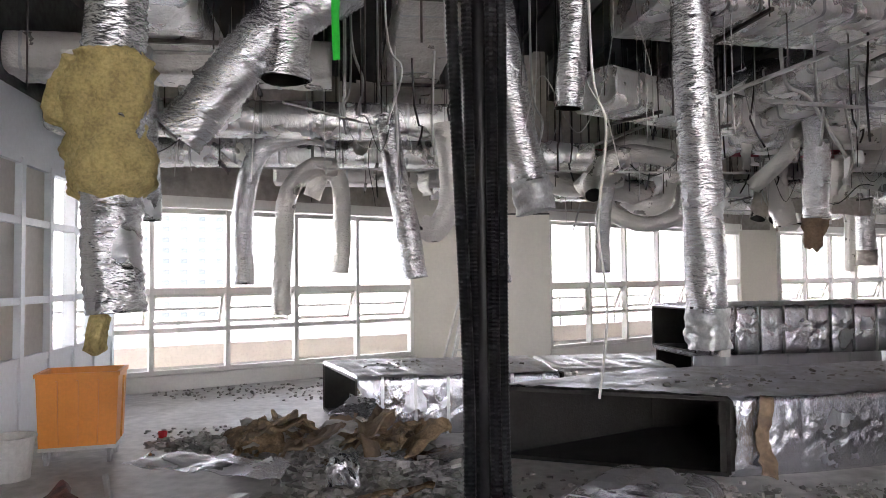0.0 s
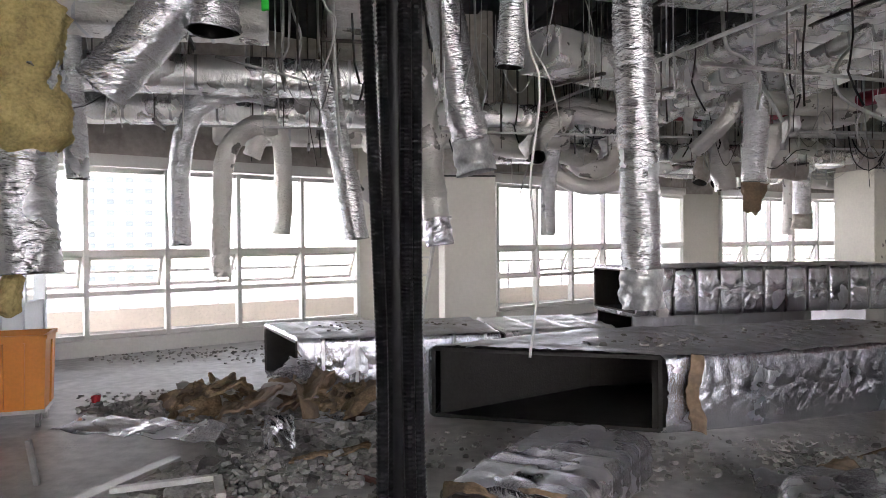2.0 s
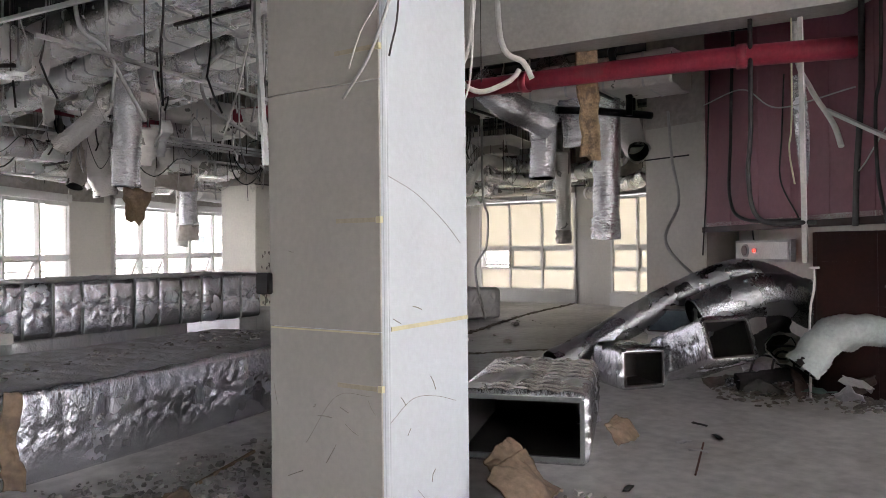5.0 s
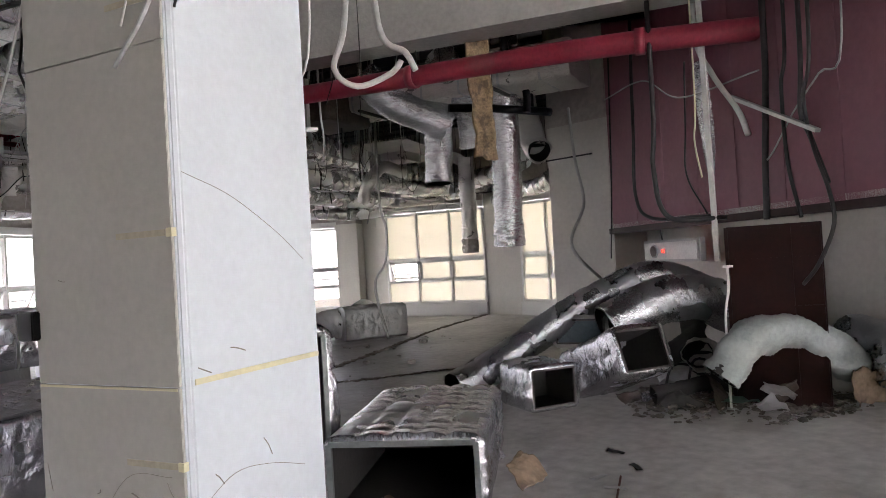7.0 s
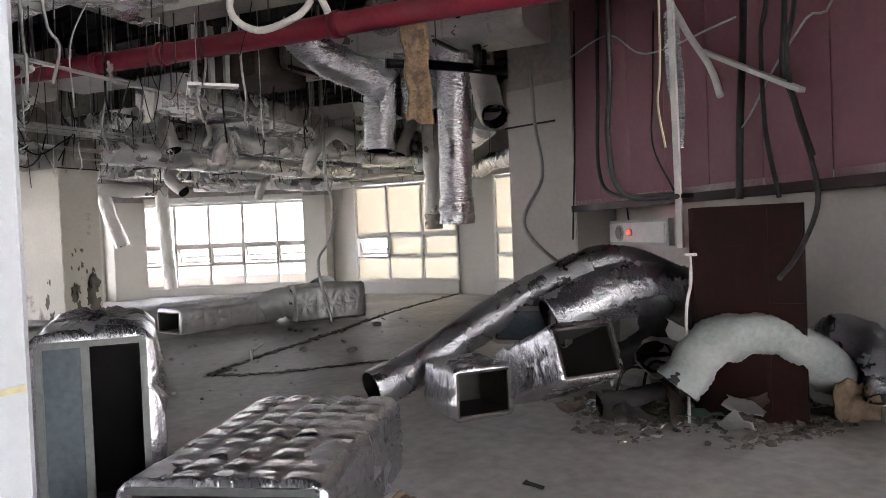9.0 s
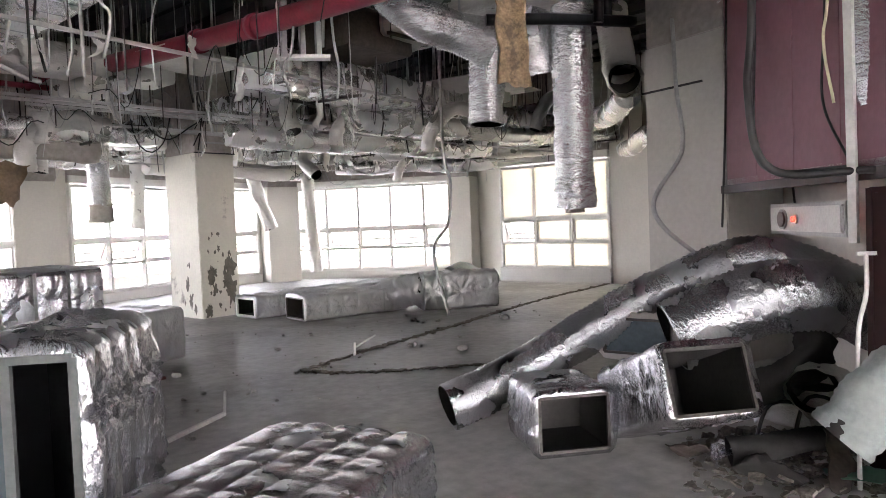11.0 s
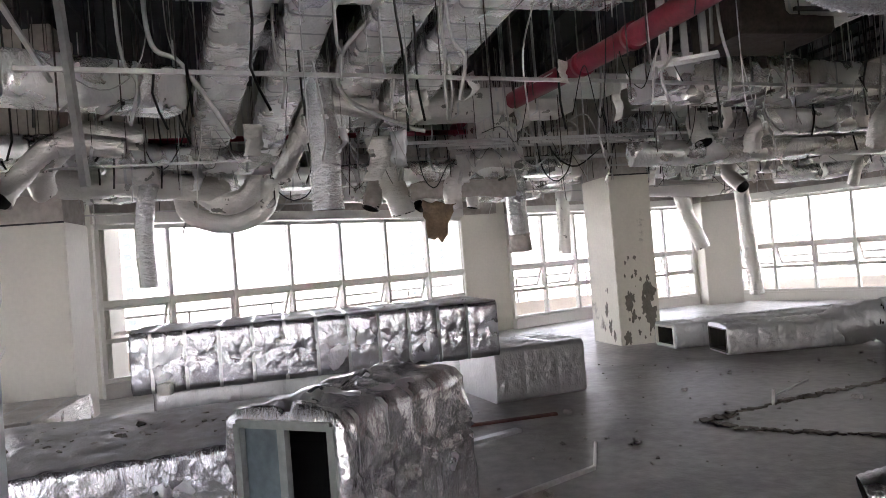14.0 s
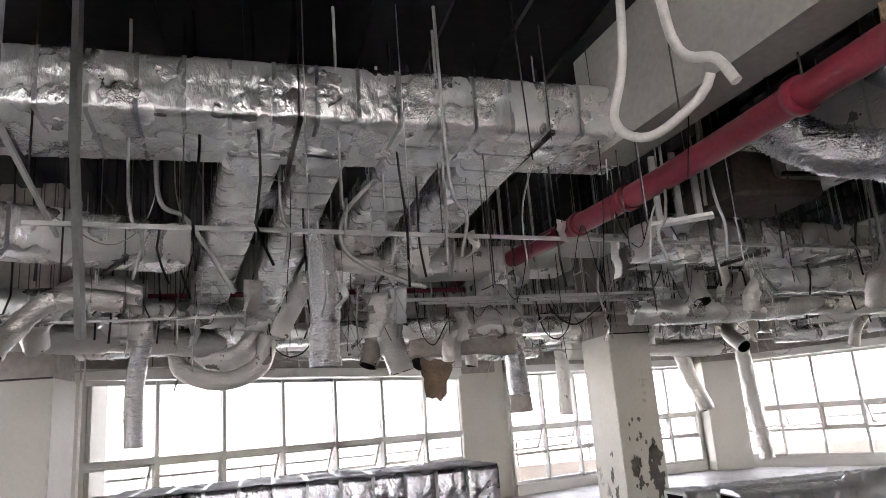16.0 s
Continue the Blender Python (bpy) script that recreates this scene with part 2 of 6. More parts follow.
APART = mat("apartment_wall", (0.3, 0.3, 0.295), 0.8, 0, 0.08, 0.2, 2, 0, 10)
APGLASS = mat("apartment_glass", (0.045, 0.055, 0.06), 0.85, 0, 0.3, 0.3, 3, 0, 10)
GROUND = mat("street_ground", (0.42, 0.41, 0.39), 0.9, 0, 0.2, 0.05, 1, 0.1, 5)
FRAMEG = mat("duct_frame_paint", (0.17, 0.185, 0.18), 0.5, 0.2, 0.15, 8, 40, 0.08, 60)
BLUEG = mat("blue_grey_steel", (0.075, 0.10, 0.115), 0.5, 0.2, 0.25, 4, 30, 0.1, 50)
BROWNM = mat("brown_box_steel", (0.075, 0.06, 0.05), 0.7, 0.3, 0.35, 4, 30, 0.2, 40)
PAPER = mat("tape_yellow", (0.68, 0.64, 0.42), 0.6, 0, 0.1, 6, 40, 0, 40)
SCUFF = mat("scuff_mark", (0.27, 0.25, 0.22), 0.8, 0, 0.3, 30, 90, 0.1, 60)
YBLIND = bpy.data.materials.new("yellow_blind")
YBLIND.use_nodes = True
yn = YBLIND.node_tree
ytr = yn.nodes.new("ShaderNodeBsdfTranslucent")
ytr.inputs[0].default_value = (0.80, 0.77, 0.66, 1)
ymx = yn.nodes.new("ShaderNodeMixShader")
ymx.inputs[0].default_value = 0.7
yn.nodes["Principled BSDF"].inputs["Base Color"].default_value = (0.78, 0.76, 0.69, 1)
yn.nodes["Principled BSDF"].inputs["Roughness"].default_value = 0.8
yn.links.new(yn.nodes["Principled BSDF"].outputs[0], ymx.inputs[1])
yn.links.new(ytr.outputs[0], ymx.inputs[2])
yn.links.new(ymx.outputs[0], yn.nodes["Material Output"].inputs[0])
LEDR = bpy.data.materials.new("red_lamp")
LEDR.use_nodes = True
LEDR.node_tree.nodes["Principled BSDF"].inputs["Base Color"].default_value = (0.6, 0.02, 0.02, 1)
LEDR.node_tree.nodes["Principled BSDF"].inputs["Emission Color"].default_value = (1, 0.05, 0.03, 1)
LEDR.node_tree.nodes["Principled BSDF"].inputs["Emission Strength"].default_value = 0.35
GLASS = bpy.data.materials.new("window_glass")
GLASS.use_nodes = True
gn = GLASS.node_tree.nodes
gb = gn["Principled BSDF"]
gb.inputs["Base Color"].default_value = (0.97, 0.99, 0.98, 1)
gb.inputs["Roughness"].default_value = 0.02
gb.inputs["Transmission Weight"].default_value = 1.0
gb.inputs["IOR"].default_value = 1.02

# ---- mesh tools ----
G = radians(16.0)
U = Vector((math.cos(G), math.sin(G), 0))
V = Vector((-math.sin(G), math.cos(G), 0))
GDEG = 16.0
rng = random.Random(4)


class Mesh:
    """Gathers vertices and faces of one part."""

    def __init__(self):
        self.v, self.f = [], []

    def box(self, c, s, m=None):
        x, y, z = s[0] / 2, s[1] / 2, s[2] / 2
        pts = [Vector((a * x + c[0], b * y + c[1], d * z + c[2])) for d in (-1, 1) for a, b in ((-1, -1), (1, -1), (1, 1), (-1, 1))]
        k = len(self.v)
        self.v += [tuple(m @ p) if m else tuple(p) for p in pts]
        self.f += [tuple(k + i for i in q) for q in ((0, 3, 2, 1), (4, 5, 6, 7), (0, 1, 5, 4), (1, 2, 6, 5), (2, 3, 7, 6), (3, 0, 4, 7))]
        return self

    def bar(self, a, b, w, h, up=(0, 0, 1)):
        a, b = Vector(a), Vector(b)
        d = (b - a).normalized()
        up = Vector(up)
        if abs(d.dot(up)) > 0.95:
            up = Vector((1, 0, 0))
        s = d.cross(up).normalized()
        t = s.cross(d)
        k = len(self.v)
        for p in (a, b):
            for i, j in ((-1, -1), (1, -1), (1, 1), (-1, 1)):
                self.v.append(tuple(p + s * (i * w / 2) + t * (j * h / 2)))
        self.f += [tuple(k + i for i in q) for q in ((0, 1, 2, 3), (7, 6, 5, 4), (0, 4, 5, 1), (1, 5, 6, 2), (2, 6, 7, 3), (3, 7, 4, 0))]
        return self

    def prism(self, pts, z0, z1):
        k, n = len(self.v), len(pts)
        self.v += [(p[0], p[1], z0) for p in pts] + [(p[0], p[1], z1) for p in pts]
        self.f += [tuple(k + i for i in range(n))[::-1], tuple(k + n + i for i in range(n))]
        self.f += [(k + i, k + (i + 1) % n, k + n + (i + 1) % n, k + n + i) for i in range(n)]
        return self

    def loft(self, rings, closed=True, cap0=False, cap1=False):
        k, n = len(self.v), len(rings[0])
        for r in rings:
            self.v += [tuple(p) for p in r]
        for j in range(len(rings) - 1):
            for i in range(n if closed else n - 1):
                a, b = k + j * n + i, k + j * n + (i + 1) % n
                self.f.append((a, b, b + n, a + n))
        if cap0:
            self.f.append(tuple(k + i for i in range(n))[::-1])
        if cap1:
            self.f.append(tuple(k + (len(rings) - 1) * n + i for i in range(n)))
        return self

    def tube(self, path, r, n=10, cap=True, rfun=None):
        rings, m = [], len(path)
        nrm = None
        for i, p in enumerate(path):
            d = (path[min(i + 1, m - 1)] - path[max(i - 1, 0)]).normalized()
            if nrm is None:
                nrm = d.orthogonal().normalized()
            nrm = (nrm - d * nrm.dot(d)).normalized()
            bi = d.cross(nrm)
            ring = []
            for j in range(n):
                a = 2 * math.pi * j / n
                rr = r if rfun is None else r * rfun(i, j, a)
                ring.append(p + (nrm * math.cos(a) + bi * math.sin(a)) * rr)
            rings.append(ring)
        return self.loft(rings, True, cap, cap)

    def data(self, name, smooth=False):
        me = bpy.data.meshes.new(name)
        me.from_pydata(self.v, [], self.f)
        if smooth:
            me.polygons.foreach_set("use_smooth", [len(q) < 5 for q in self.f])
        me.update()
        return me


def part(name, mesh, material, parent=None, label="", smooth=False, bevel=0.0):
    """One mesh object under a thing (or top-level)."""
    me = mesh.data(name, smooth)
    if material.name.startswith("foil") and len(me.polygons) > 20:
        bm = bmesh.new()
        bm.from_mesh(me)
        bmesh.ops.recalc_face_normals(bm, faces=bm.faces)
        bm.to_mesh(me)
        bm.free()
    if bevel:
        bm = bmesh.new()
        bm.from_mesh(me)
        bmesh.ops.recalc_face_normals(bm, faces=bm.faces)
        bmesh.ops.bevel(bm, geom=bm.edges[:], offset=bevel, segments=2, affect="EDGES", clamp_overlap=True)
        bm.to_mesh(me)
        bm.free()
    me.materials.append(material)
    ob = new(name, me)
    if parent is not None:
        ob.parent = parent
    if label:
        ob["label"] = label
    return ob


def thing(name, label, category, group="", kind="", m=None):
    ob = new(name)
    ob.empty_display_size = 0.1
    if m is not None:
        ob.matrix_world = m
    return tagged(ob, label, category, group, kind)


def smooth_path(pts, step=0.03):
    """A Catmull-Rom line through the points."""
    pts = [Vector(p) for p in pts]
    pts = [pts[0] * 2 - pts[1]] + pts + [pts[-1] * 2 - pts[-2]]
    out = []
    for i in range(1, len(pts) - 2):
        p0, p1, p2, p3 = pts[i - 1:i + 3]
        n = max(2, int((p2 - p1).length / step))
        for k in range(n):
            t = k / n
            out.append(0.5 * ((2 * p1) + (p2 - p0) * t + (2 * p0 - 5 * p1 + 4 * p2 - p3) * t * t + (3 * p1 - p0 - 3 * p2 + p3) * t ** 3))
    out.append(pts[-2])
    return out


def wob(p, s, k):
    return noise.noise(Vector(p) * s + Vector((k * 7.3, k * 3.1, k * 5.7)))

# ---- structure ----
DECK_Z, SILL, MID, RAIL, HEAD = 4.65, 0.21, 0.8, 1.33, 2.45

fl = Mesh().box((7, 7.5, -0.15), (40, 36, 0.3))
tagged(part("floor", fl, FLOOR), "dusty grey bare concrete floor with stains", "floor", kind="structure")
dk = Mesh().box((7, 7.5, DECK_Z + 0.15), (40, 36, 0.3))
for i in range(40):
    dk.bar(Vector((7, 7.5, DECK_Z - 0.03)) + U * (-12 + i * 0.6) - V * 14, Vector((7, 7.5, DECK_Z - 0.03)) + U * (-12 + i * 0.6) + V * 14, 0.25, 0.055)
tagged(part("ceiling", dk, DECK), "dark ribbed steel deck ceiling", "ceiling", kind="structure")


def wall_run(name, a, b, z0, z1, material, label, thick=0.2):
    a, b = Vector((*a, 0)), Vector((*b, 0))
    n = (b - a).normalized().cross(Vector((0, 0, 1)))
    m = Mesh().prism([a, b, b - n * thick, a - n * thick], z0, z1)
    return tagged(part(name, m, material), label, "wall", kind="structure")


def window_bay(name, a, b, n, open_sashes=(), label="cream-framed strip window with awning sashes", blind=False, HEAD=HEAD, SILL=SILL, MID=MID, RAIL=RAIL):
    """A bay of n lights between a and b: sill wall, three rows of panes, header above."""
    a, b = Vector((*a, 0)), Vector((*b, 0))
    d = (b - a).normalized()
    inn = d.cross(Vector((0, 0, 1)))
    L = (b - a).length
    w = L / n
    rot = math.degrees(math.atan2(d.y, d.x))
    win = thing(name, label, "window", kind="structure", m=pose(a.x, a.y, 0, 0, 0, rot))
    part("window_sill", Mesh().box((L / 2, 0.0, SILL / 2), (L, 0.22, SILL)).box((L / 2, -0.1, SILL - 0.015), (L, 0.08, 0.03)), FRAMEP, win)
    fr = Mesh()
    for z, h in ((SILL + 0.03, 0.06), (MID, 0.06), (RAIL, 0.09), (HEAD - 0.02, 0.07)):
        fr.box((L / 2, 0, z), (L, 0.09, h))
    part("window_frame", fr, FRAMEP, win)
    for i in range(n + 1):
        part("mullion", Mesh().box((min(max(i * w, 0.03), L - 0.03), -0.006, (SILL + HEAD) / 2), (0.06, 0.11, HEAD - SILL)), FRAMEP, win)
    for i in range(n):
        x0 = i * w
        for r, (z0, z1) in enumerate(((SILL + 0.06, MID - 0.03), (MID + 0.03, RAIL - 0.045), (RAIL + 0.045, HEAD - 0.055))):
            if r == 1:
                sash = Mesh()
                W, H = w - 0.07, z1 - z0
                for c, s in (((0, 0, 0.02), (W, 0.04, 0.04)), ((0, 0, H - 0.02), (W, 0.04, 0.04)), ((-W / 2 + 0.02, 0, H / 2), (0.04, 0.04, H)), ((W / 2 - 0.02, 0, H / 2), (0.04, 0.04, H))):
                    sash.box((c[0], c[1], c[2] - H), s)
                ob = part("sash", sash, FRAMEP, win)
                ang = 24 if i in open_sashes else 0
                ob.matrix_local = pose(x0 + w / 2, 0.02, z1, ang, 0, 0)
                g = part("pane", Mesh().box((0, 0, -H / 2), (W - 0.08, 0.006, H - 0.08)), YBLIND if blind and i not in open_sashes else GLASS, ob)
                g.visible_shadow = blind
            else:
                g = part("pane", Mesh().box((x0 + w / 2, 0, (z0 + z1) / 2), (w - 0.06, 0.006, z1 - z0)), YBLIND if blind else GLASS, win)
                g.visible_shadow = blind
    hd = Mesh().box((L / 2, 0.06, (HEAD + DECK_Z) / 2 + 0.03), (L, 0.2, DECK_Z - HEAD - 0.02))
    part("header", hd, HEADER, win, "stained raw plaster wall above the window")
    part("head_trim", Mesh().box((L / 2, -0.06, HEAD + 0.1), (L, 0.06, 0.16)), FRAMEP, win)
    return win


def lerp(a, b, t):
    return (a[0] + (b[0] - a[0]) * t, a[1] + (b[1] - a[1]) * t)


window_bay("window_1", (-4.48, 8.455), (-0.68, 11.905), 5, (0, 1, 2, 3, 4))
window_bay("window_2", (0.86, 12.14), (5.95, 17.4), 7, (0, 2, 3, 4, 5))
window_bay("window_3", (6.9, 17.75), (9.25, 19.5), 3, (0, 1))
window_bay("window_4", (9.25, 19.5), (11.6, 20.5), 3, (0, 1))
window_bay("window_5", (12.75, 20.6), (15.85, 17.25), 5, (0, 1, 3))
window_bay("window_6", (15.7, 15.2), (16.5, 12.5), 3, (0,), "strip window covered by yellow blinds with one open sash", True, 2.62, 0.31, 0.88, 1.43)
window_bay("window_7", (16.55, 11.45), (16.3, 9.0), 3, (), "strip window covered by yellow blinds", True, 2.62, 0.31, 0.88, 1.43)


def column(name, corner, w, d, rot, material, label, band=None):
    """A square column; corner is its nearest corner, width runs along its right face."""
    ob = thing(name, label, "column", kind="structure", m=pose(corner[0], corner[1], 0, 0, 0, rot))
    if band:
        part("shaft", Mesh().box((w / 2, d / 2, band / 2), (w, d, band)), material, ob, bevel=0.012)
        part("bare_top", Mesh().box((w / 2, d / 2, (band + DECK_Z) / 2), (w - 0.03, d - 0.03, DECK_Z - band)), HEADER, ob, "bare grey plaster above the old ceiling line", bevel=0.012)
    else:
        part("shaft", Mesh().box((w / 2, d / 2, DECK_Z / 2), (w, d, DECK_Z)), material, ob, bevel=0.012)
    return ob


NP = thing("column_near", "white painted square column with scuffs and a yellow tape line", "column", kind="structure", m=pose(4.242, 3.535, 0, 0, 0, 17.5))
NW, ND, NC = 0.78, 0.77, 0.045
part("shaft", Mesh().prism([(NC * 0.4, 0), (NW - NC, 0), (NW, NC), (NW, ND - NC), (NW - NC, ND), (NC, ND), (0, ND - NC), (0, NC * 0.4)], 0, DECK_Z), WHITEP, NP, bevel=0.006)
# jointed facing boards; the shade of this side is put into their tone
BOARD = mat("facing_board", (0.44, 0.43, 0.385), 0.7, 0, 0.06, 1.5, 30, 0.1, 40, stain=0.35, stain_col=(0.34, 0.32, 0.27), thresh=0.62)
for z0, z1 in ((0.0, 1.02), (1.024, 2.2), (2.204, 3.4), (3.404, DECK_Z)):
    part("facing_board", Mesh().box((-0.006, ND / 2, (z0 + z1) / 2), (0.012, ND - 0.05, z1 - z0)), BOARD, NP, "beige grey facing board with a horizontal joint, shade in its colour", bevel=0.002)
P1 = column("column_window", (0.88, 10.1), 0.72, 0.75, 11, CREAM, "cream painted column with broken plaster top", 2.35)
P2 = column("column_peeling", (8.4, 13.69), 0.7, 1.0, 16, PEEL, "cream column with peeling paint near its base", 2.7)
# darker plaster tone in place of white paint stands for its weaker light
P5 = column("column_core", (11.23, 6.88), 0.96, 0.9, -91.8, WALLC, "white painted column with a loose conduit on it", 3.1)
column("column_facade_1", (-0.2, 12.1), 1.15, 0.7, 10, CREAM, "cream painted facade column")
column("column_facade_2", (5.95, 17.3), 0.85, 0.85, 22, CREAM, "cream painted facade column between windows", 2.5)
column("column_facade_3", (11.72, 19.93), 0.86, 0.85, 3, CREAM, "cream painted facade column between windows", 2.5)
column("column_facade_4", (15.02, 16.46), 0.6, 0.9, -59, CREAM, "cream painted facade column beside the blinds", 2.5)

for i, (a, c) in enumerate((((-0.72, 11.88), (0.9, 12.2)), ((5.9, 17.35), (6.95, 17.8)), ((11.55, 20.5), (12.8, 20.6)), ((15.85, 17.3), (15.7, 15.2)), ((16.5, 12.5), (16.55, 11.45)))):
    wall_run("wall_fill_%d" % (i + 1), a, c, 0, DECK_Z, CREAM, "cream painted wall strip behind the column", 0.25)

# building core with pink boards, closing walls
wall_run("wall_core", (8.95, 1.2), (12.1, 6.0), 0, DECK_Z, WALLC, "dirty white plaster wall of the building core", -0.3)
wall_run("wall_east", (16.3, 9.0), (15.9, 5.5), 0, DECK_Z, WALLC, "plain plaster wall")
wall_run("wall_core_back", (15.9, 5.5), (12.1, 6.0), 0, DECK_Z, WALLC, "plain plaster wall of the core")
wall_run("wall_south", (8.95, 1.2), (8.4, -4.0), 0, DECK_Z, WALLC, "plain plaster wall", -0.2)
wall_run("wall_rear_corner", (8.45, -4.0), (8.3, -4.0), 0, DECK_Z, WALLC, "plain plaster rear wall")
wall_run("wall_west", (-2.62, 3.6), (-3.4, -4.0), 0, DECK_Z, WALLC, "plain plaster wall", -0.2)
window_bay("window_8", (8.3, -4.0), (1.2, -4.0), 7, (), "tall glazed strip window in the rear wall", HEAD=4.3)
wall_run("wall_rear", (1.2, -4.0), (-3.4, -4.0), 0, DECK_Z, WALLC, "plain plaster rear wall")

# glazed partition beside the bin
gp = thing("wall_partition", "white framed glazed partition with a door", "partition", kind="structure", m=pose(-4.1, 8.8, 0, 0, 0, math.degrees(math.atan2(3.6 - 8.8, -2.62 + 4.1))))
GL = math.hypot(1.48, 5.2)
part("base_panel", Mesh().box((GL / 2, 0, 0.36), (GL, 0.1, 0.72)), WHITEP, gp)
part("top_panel", Mesh().box((GL / 2, 0, 2.95), (GL, 0.1, 0.6)), WHITEP, gp)
part("upper_wall", Mesh().box((GL / 2, 0.01, 3.95), (GL, 0.08, 1.4)), SLAB, gp, "dark raw wall above the partition")
for z in (0.74, 1.3, 2.05, 2.62):
    part("transom", Mesh().box((GL / 2, 0.004, z), (GL, 0.12, 0.07)), WHITEP, gp)
for i in range(9):
    part("mullion", Mesh().box((0.05 + i * (GL - 0.1) / 8, 0.008, 1.32), (0.08, 0.13, 2.64)), WHITEP, gp)
for i in range(8):
    part("pane", Mesh().box((0.05 + (i + 0.5) * (GL - 0.1) / 8, 0, 1.65), ((GL - 0.1) / 8 - 0.06, 0.01, 1.9)), WALLC if i > 2 else GLASS, gp)

# pink bulkhead over the recess
pk = thing("pink_bulkhead", "dull pink panelled bulkhead with dark bottom trim", "bulkhead", kind="structure")
pa, pb = Vector((11.2, 5.92, 0)), Vector((8.75, 2.2, 0))
pd = (pb - pa).normalized()
pn = Vector((pd.y, -pd.x, 0))
PL = (pb - pa).length
for i in range(7):
    s0, s1 = PL * i / 7 + 0.004, PL * (i + 1) / 7 - 0.004
    q = Mesh().prism([pa + pd * s0, pa + pd * s1, pa + pd * s1 - pn * 0.05, pa + pd * s0 - pn * 0.05], 1.66, DECK_Z)
    part("panel", q, PINK, pk)
part("trim", Mesh().bar(pa + pn * 0.012 + Vector((0, 0, 1.63)), pb + pn * 0.012 + Vector((0, 0, 1.63)), 0.09, 0.07), MAHOG, pk, "dark bottom trim")
part("soffit", Mesh().prism([pa, pb, pb - pn * 0.75, pa - pn * 0.75], 1.66, 1.72), WALLC, pk)

# ---- outside ----
tagged(part("terrace", Mesh().prism([(-9, 9.6), (-1, 15.6), (7, 22), (13, 24.6), (21, 19), (23, 9), (18.9, 9.6), (18.0, 13.2), (17.0, 16.8), (12.8, 20.7), (11.3, 20.8), (5.7, 17.6), (0.3, 12.6), (-4.3, 9.1)], -0.4, -0.1), TERR), "pale stone terrace outside the windows", "terrace", kind="structure")
tagged(part("ground", Mesh().box((0, 0, -14.2), (3000, 3000, 0.4)), GROUND), "far street ground below", "ground", kind="structure")


def outside():
    """Balustrade on the terrace edge and far apartment blocks."""
    line = [(-7.5, 9.9), (-0.8, 15.0), (7.2, 21.3), (13.0, 23.6), (19.6, 18.4)]
    for a, c in zip(line, line[1:]):
        a, c = Vector((*a, 0)), Vector((*c, 0))
        n = int((c - a).length / 1.6)
        rail = thing("terrace_balustrade", "pale parapet with glass railing and steel posts", "balustrade")
        d = (c - a).normalized()
        part("parapet", Mesh().bar(a + Vector((0, 0, 0.12)), c + Vector((0, 0, 0.12)), 0.2, 0.45), TERR, rail)
        part("handrail", Mesh().bar(a + Vector((0, 0, 0.98)), c + Vector((0, 0, 0.98)), 0.05, 0.05), STRUT, rail)
        for i in range(n + 1):
            p = a + (c - a) * i / n
            part("post", Mesh().bar(p + Vector((0, 0, 0.3)), p + Vector((0, 0, 0.98)), 0.04, 0.04), STRUT, rail)
    for x, y, w, d, h, rot, label in ((-102, 196, 24, 14, 80, 28, "tall pale apartment block"), (78, 150, 46, 16, 75, -25, "tall white apartment block with blue-grey windows"), (-20, 330, 40, 16, 60, 4, "distant pale grey apartment block")):
        blk = thing("apartment_block", label, "building", "far apartment blocks", m=pose(x, y, -14, 0, 0, rot))
        part("wall", Mesh().box((0, 0, h / 2), (w, d, h)), APART, blk)
        part("roof", Mesh().box((0, 0, h + 0.4), (w + 0.6, d + 0.6, 0.8)), APART, blk)
        nx, nz = int(w / 4.2), int(h / 3)
        proto = Mesh().box((0, 0, 0), (2.0, 0.3, 1.5)).data("window")
        proto.materials.append(APGLASS)
        for i in range(nx):
            for k in range(1, nz):
                o = new("window", proto)
                o.parent = blk
                o.location = (-w / 2 + (i + 0.5) * w / nx, -d / 2, k * 3.0)


outside()

# ---- ducts ----
def rounded_rect(w, h, r=0.03, step=0.07, counts=None):
    pts = []
    sides = (((-w / 2, 0), (w / 2, 0), 0, -1), ((w / 2, 0), (w / 2, h), 1, 0), ((w / 2, h), (-w / 2, h), 0, 1), ((-w / 2, h), (-w / 2, 0), -1, 0))
    for (x0, z0), (x1, z1), nx, nz in sides:
        L = math.hypot(x1 - x0, z1 - z0)
        n = counts[0 if nz else 1] if counts else max(3, int(L / step))
        for i in range(n):
            t = (r + (L - 2 * r) * i / (n - 1)) / L
            pts.append((x0 + (x1 - x0) * t, z0 + (z1 - z0) * t, i / (n - 1), nx, nz))
    return pts


